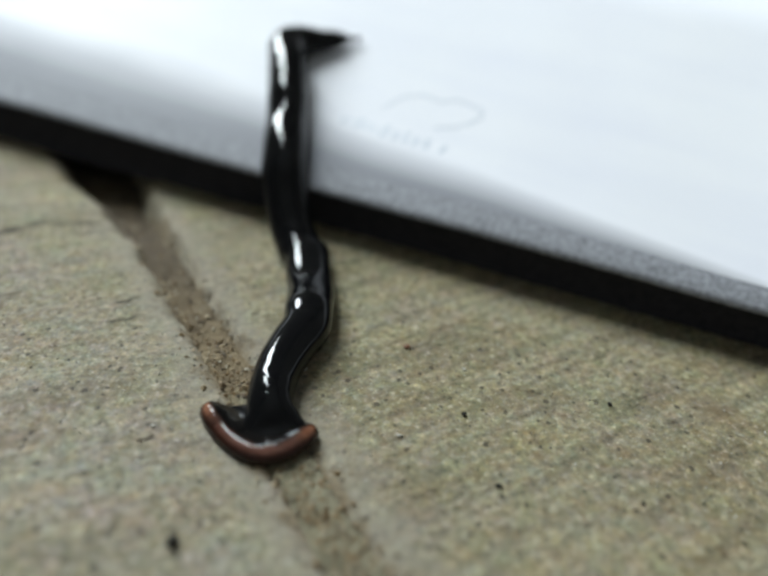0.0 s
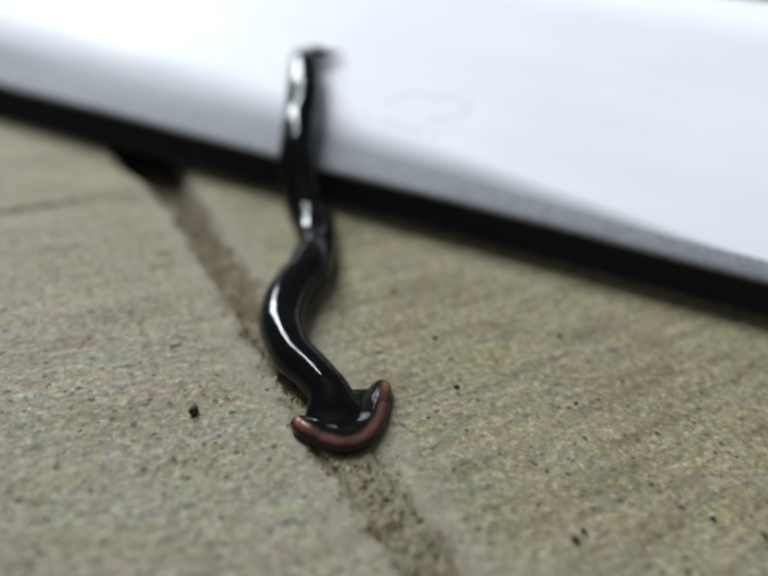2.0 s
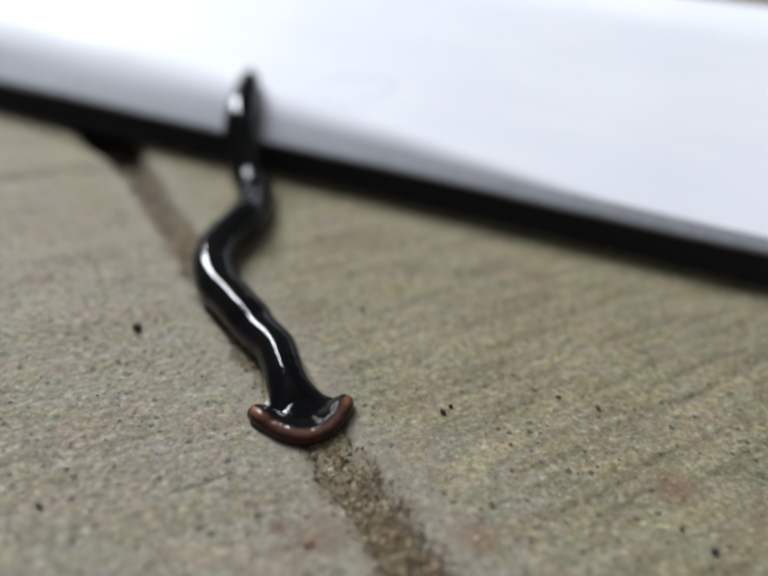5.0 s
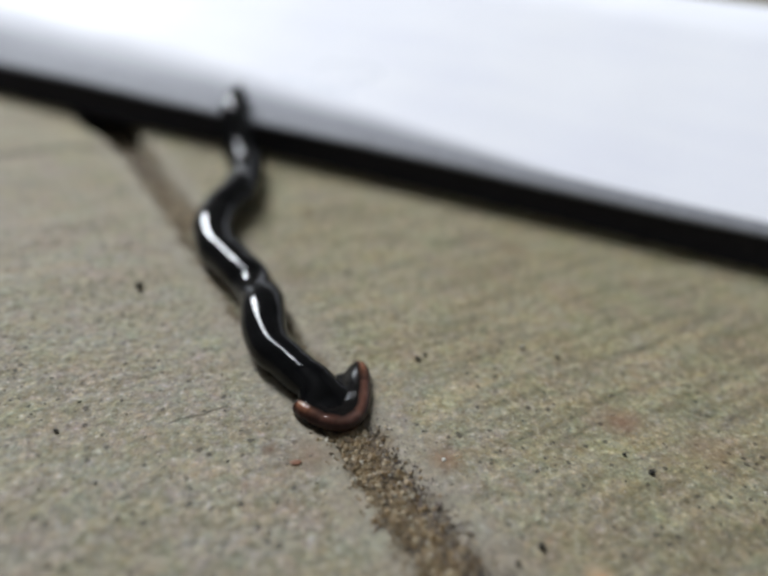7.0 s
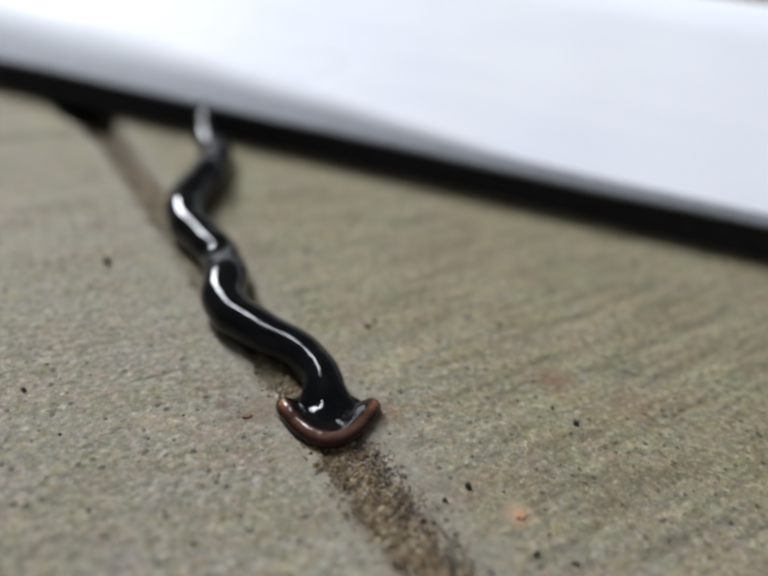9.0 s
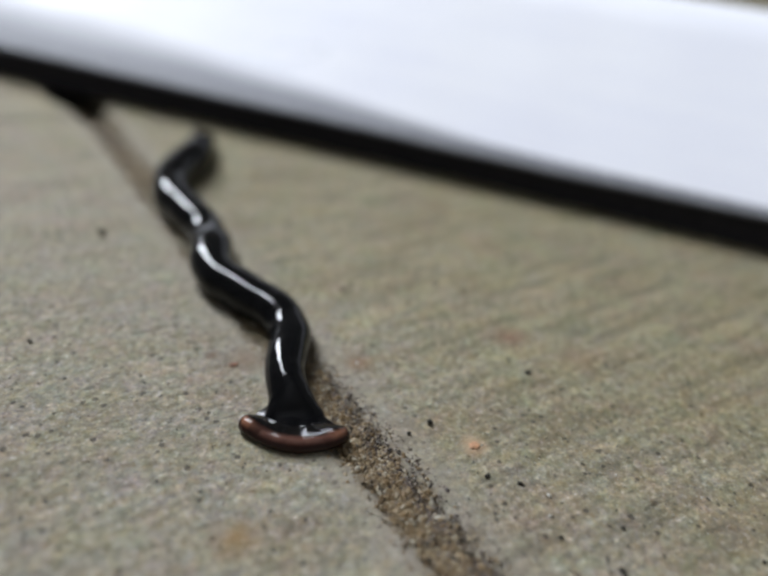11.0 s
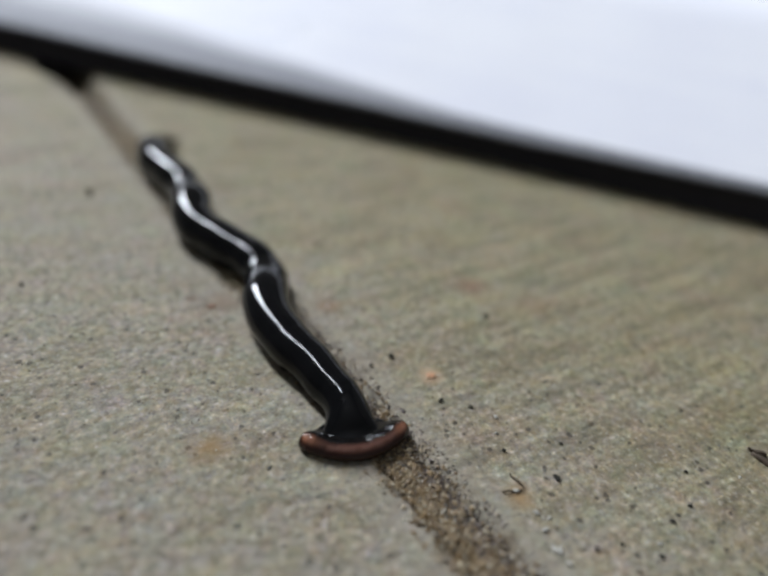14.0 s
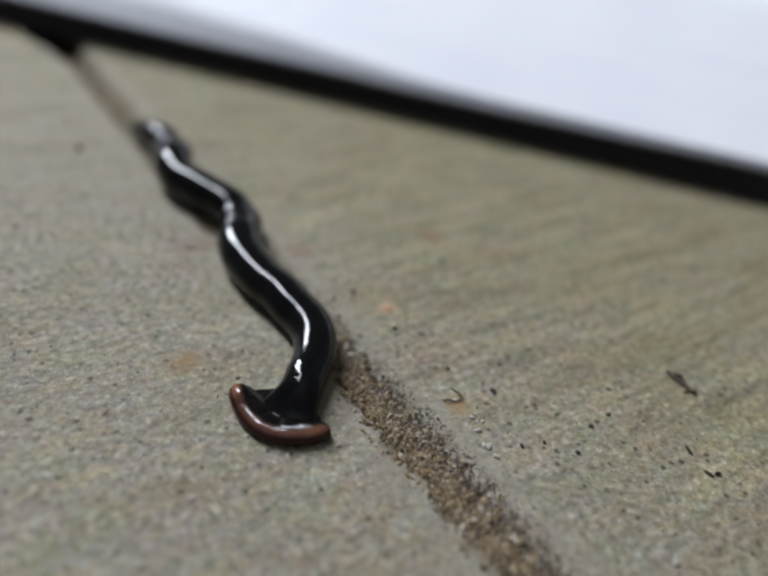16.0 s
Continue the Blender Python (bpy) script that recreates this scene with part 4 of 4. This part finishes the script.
def rim_slice(q):
    """One thin slice across the head's edge, at q from tip to tip."""
    end = min(q, 1 - q)
    swell = 0.18 + 0.82 * math.sqrt(1 - (1 - min(1.0, end / 0.11)) ** 2)
    reach = 0.22 + 0.78 * min(1.0, end / 0.32)
    half = 0.30 + 0.25 * min(1.0, end / 0.15)
    verts, faces, n = [], [], len(RIM_SECTION)
    for x in (-half, -0.5 * half, 0.0, 0.5 * half, half):
        for y, z in RIM_SECTION:
            verts.append((x * MM, ((y * swell if y < 0 else y * reach) + x * x * 0.11) * MM, (z - 0.02 * x * x) * swell ** 0.7 * (1 + 0.10 * max(0.0, 1 - end / 0.2)) * MM))
    for i in range(4):
        for k in range(n - 1):
            faces.append((i * n + k, i * n + k + 1, (i + 1) * n + k + 1, (i + 1) * n + k))
        faces.append((i * n + n - 1, i * n, (i + 1) * n, (i + 1) * n + n - 1))
    faces += [tuple(range(n))[::-1], tuple(4 * n + k for k in range(n))]
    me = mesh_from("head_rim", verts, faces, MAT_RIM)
    tip = me.attributes.new("tip", "FLOAT", "POINT")
    tip.data.foreach_set("value", [max(0.0, 1 - end / 0.16)] * len(verts))
    return me


PLATE = 4.3   # length of the head's smooth back, from the neck to behind the rim (mm)


def head_plate():
    """The smooth hollow back of the head: forward along x, highest where the neck runs into it."""
    verts, faces, nf, nw = [], [], 20, 28
    for i in range(nf + 1):
        f = i / nf
        wide = float(np.interp(f, (0, 0.15, 0.35, 0.6, 0.8, 0.92, 1.0), (1.9, 2.7, 3.35, 3.5, 3.1, 2.4, 1.5)))
        for k in range(nw + 1):
            v = 2 * k / nw - 1
            w = v * wide
            z = 1.18 + 0.75 * math.exp(-(w / 1.7) ** 2) * (1 - f) ** 1.5 + 0.12 * (w / 3.5) ** 2 + 0.10 * f * f
            edge = max(abs(v) ** 5, max(0.0, (f - 0.75) / 0.25) ** 2, max(0.0, (0.06 - f) / 0.06) ** 2)
            verts.append((f * PLATE * MM, w * MM, (z * (1 - 0.6 * min(1.0, edge))) * MM))
    n = nw + 1
    for i in range(nf):
        for k in range(nw):
            faces.append((i * n + k, (i + 1) * n + k, (i + 1) * n + k + 1, i * n + k + 1))
    under = len(verts)
    verts += [(x, y, 0.05 * MM) for x, y, _ in verts[:under]]
    faces += [tuple(under + k for k in f[::-1]) for f in faces[:nf * nw]]
    ring = [k for k in range(n)] + [i * n + nw for i in range(1, nf + 1)] + [nf * n + k for k in range(nw - 1, -1, -1)] + [i * n for i in range(nf - 1, 0, -1)]
    for a, b in zip(ring, ring[1:] + ring[:1]):
        faces.append((a, b, b + under, a + under))
    return mesh_from("head_plate", verts, faces, MAT_WEB)


def build_worm():
    worm = tagged(new("flatworm"), "glossy black land flatworm with a brown-rimmed hammer head, gliding", "flatworm")
    pieces = []
    for i in range(BODY_N):
        u = i / (BODY_N - 1)
        rows = []
        for x, k in ((-1.7, 0.72), (-1.4, 0.88), (-1.1, 0.962), (-0.75, 0.991), (-0.35, 0.9985), (0.0, 1.0), (0.35, 0.9985), (0.75, 0.991), (1.1, 0.962), (1.4, 0.88), (1.7, 0.72)):
            w = half_width(u - x / 88.0)
            rows.append((x, w * k, half_height(u - x / 88.0) * k, 0.0))
        v, f = lathe(rows, 28)
        v = [(x, y, max(z, -SOLE * half_height(u) * MM) if u < 0.16 or u > 0.9 else max(z * 1.35 if z < 0 else z, -SOLE * half_height(u) * MM - 1.2 * MM)) for x, y, z in v]
        pieces.append(("body", u, part("body_segment", mesh_from("body_segment", v, f, MAT_BLACK), worm)))
    for j in range(WEB_N):
        e = abs(2 * (j + 0.5) / WEB_N - 1) ** 3
        thin = 1 - 0.4 * e
        rows = [((6.2 - 1.0 * e) * x - 5.7 + 1.0 * e, w * (1 - 0.25 * e * (1 - x)), h * thin, lift - 0.62 * (1 - thin)) for x, w, h, lift in (
            (0.0, 0.5, 0.5, -0.10), (0.06, 1.0, 0.85, -0.02), (0.16, 1.3, 0.92, -0.04), (0.3, 1.4, 0.92, -0.14), (0.45, 1.4, 0.86, -0.24),
            (0.6, 1.4, 0.80, -0.32), (0.75, 1.4, 0.72, -0.38), (0.88, 1.25, 0.64, -0.44), (1.0, 0.8, 0.36, -0.55))]
        v, f = lathe(rows, 32, 7.0)
        pieces.append(("web", (j + 0.5) / WEB_N, part("head_web", mesh_from("head_web", v, f, MAT_WEB), worm)))
    pieces.append(("plate", 0.0, part("head_plate", head_plate(), worm)))
    for j in range(RIM_N):
        q = j / (RIM_N - 1)
        pieces.append(("rim", q, part("head_rim", rim_slice(q), worm, "reddish brown rim")))
    return worm, pieces


def piece_pose(kind, u, row):
    if kind == "body":
        c = body_centre(row, u)
        a, b = body_centre(row, max(u - 0.012, 0.0)), body_centre(row, min(u + 0.012, 1.0))
        k = min(1.0, max(0.0, (c[2] - 4.0) / 5.0))
        return facing(*c, a - b, Vector((0, 0, 1)).lerp(BOARD_NORMAL, k))
    curve = rim_curve(row)
    if kind == "rim":
        p, d = curve(u)
        inward = 0.1 * (1 - abs(2 * u - 1) ** 3)
        return facing(p[0] - d[1] * inward, p[1] + d[0] * inward, 0.04 + 0.15 * abs(2 * u - 1) ** 2, (d[0], d[1], 0.0))
    neck = np.array([row[7], row[8]])
    if kind == "plate":
        p, _ = curve(0.5)
        way = p - neck
        way = way / np.hypot(*way)
        p = p - way * (PLATE + 0.75)
        return facing(p[0], p[1], 0.05, (way[0], way[1], 0.0))
    p, d = curve(0.09 + 0.82 * u)
    way = p - (neck + 0.08 * (row[3:5] - neck))
    way = way / np.hypot(*way)
    p = p - way * 0.9
    return facing(p[0], p[1], 0.87, (way[0], way[1], 0.0))


build_ground()
build_joint_fill()
build_board()
build_unseen_room()
scatter("humus", 4600, along_edge, (0.05, 0.17), MAT_HUMUS, "dark brown crumbs of humus along the joint's edge", "humus", 9)
scatter("sand", 9500, in_joint, (0.07, 0.32), MAT_SAND, "brown and pale sand grains in the joint", "sand", 5)
scatter("grit", 4500, on_concrete, (0.06, 0.16), MAT_GRIT, "fine loose grit on the concrete", "grit", 6)
build_loose()
flatworm, worm_pieces = build_worm()


def motions():
    table = {t: worm_at(t) for t in KEY_TIMES}
    for kind, u, ob in worm_pieces:
        walk(ob, [(t, piece_pose(kind, u, table[t])) for t in KEY_TIMES])


motions()
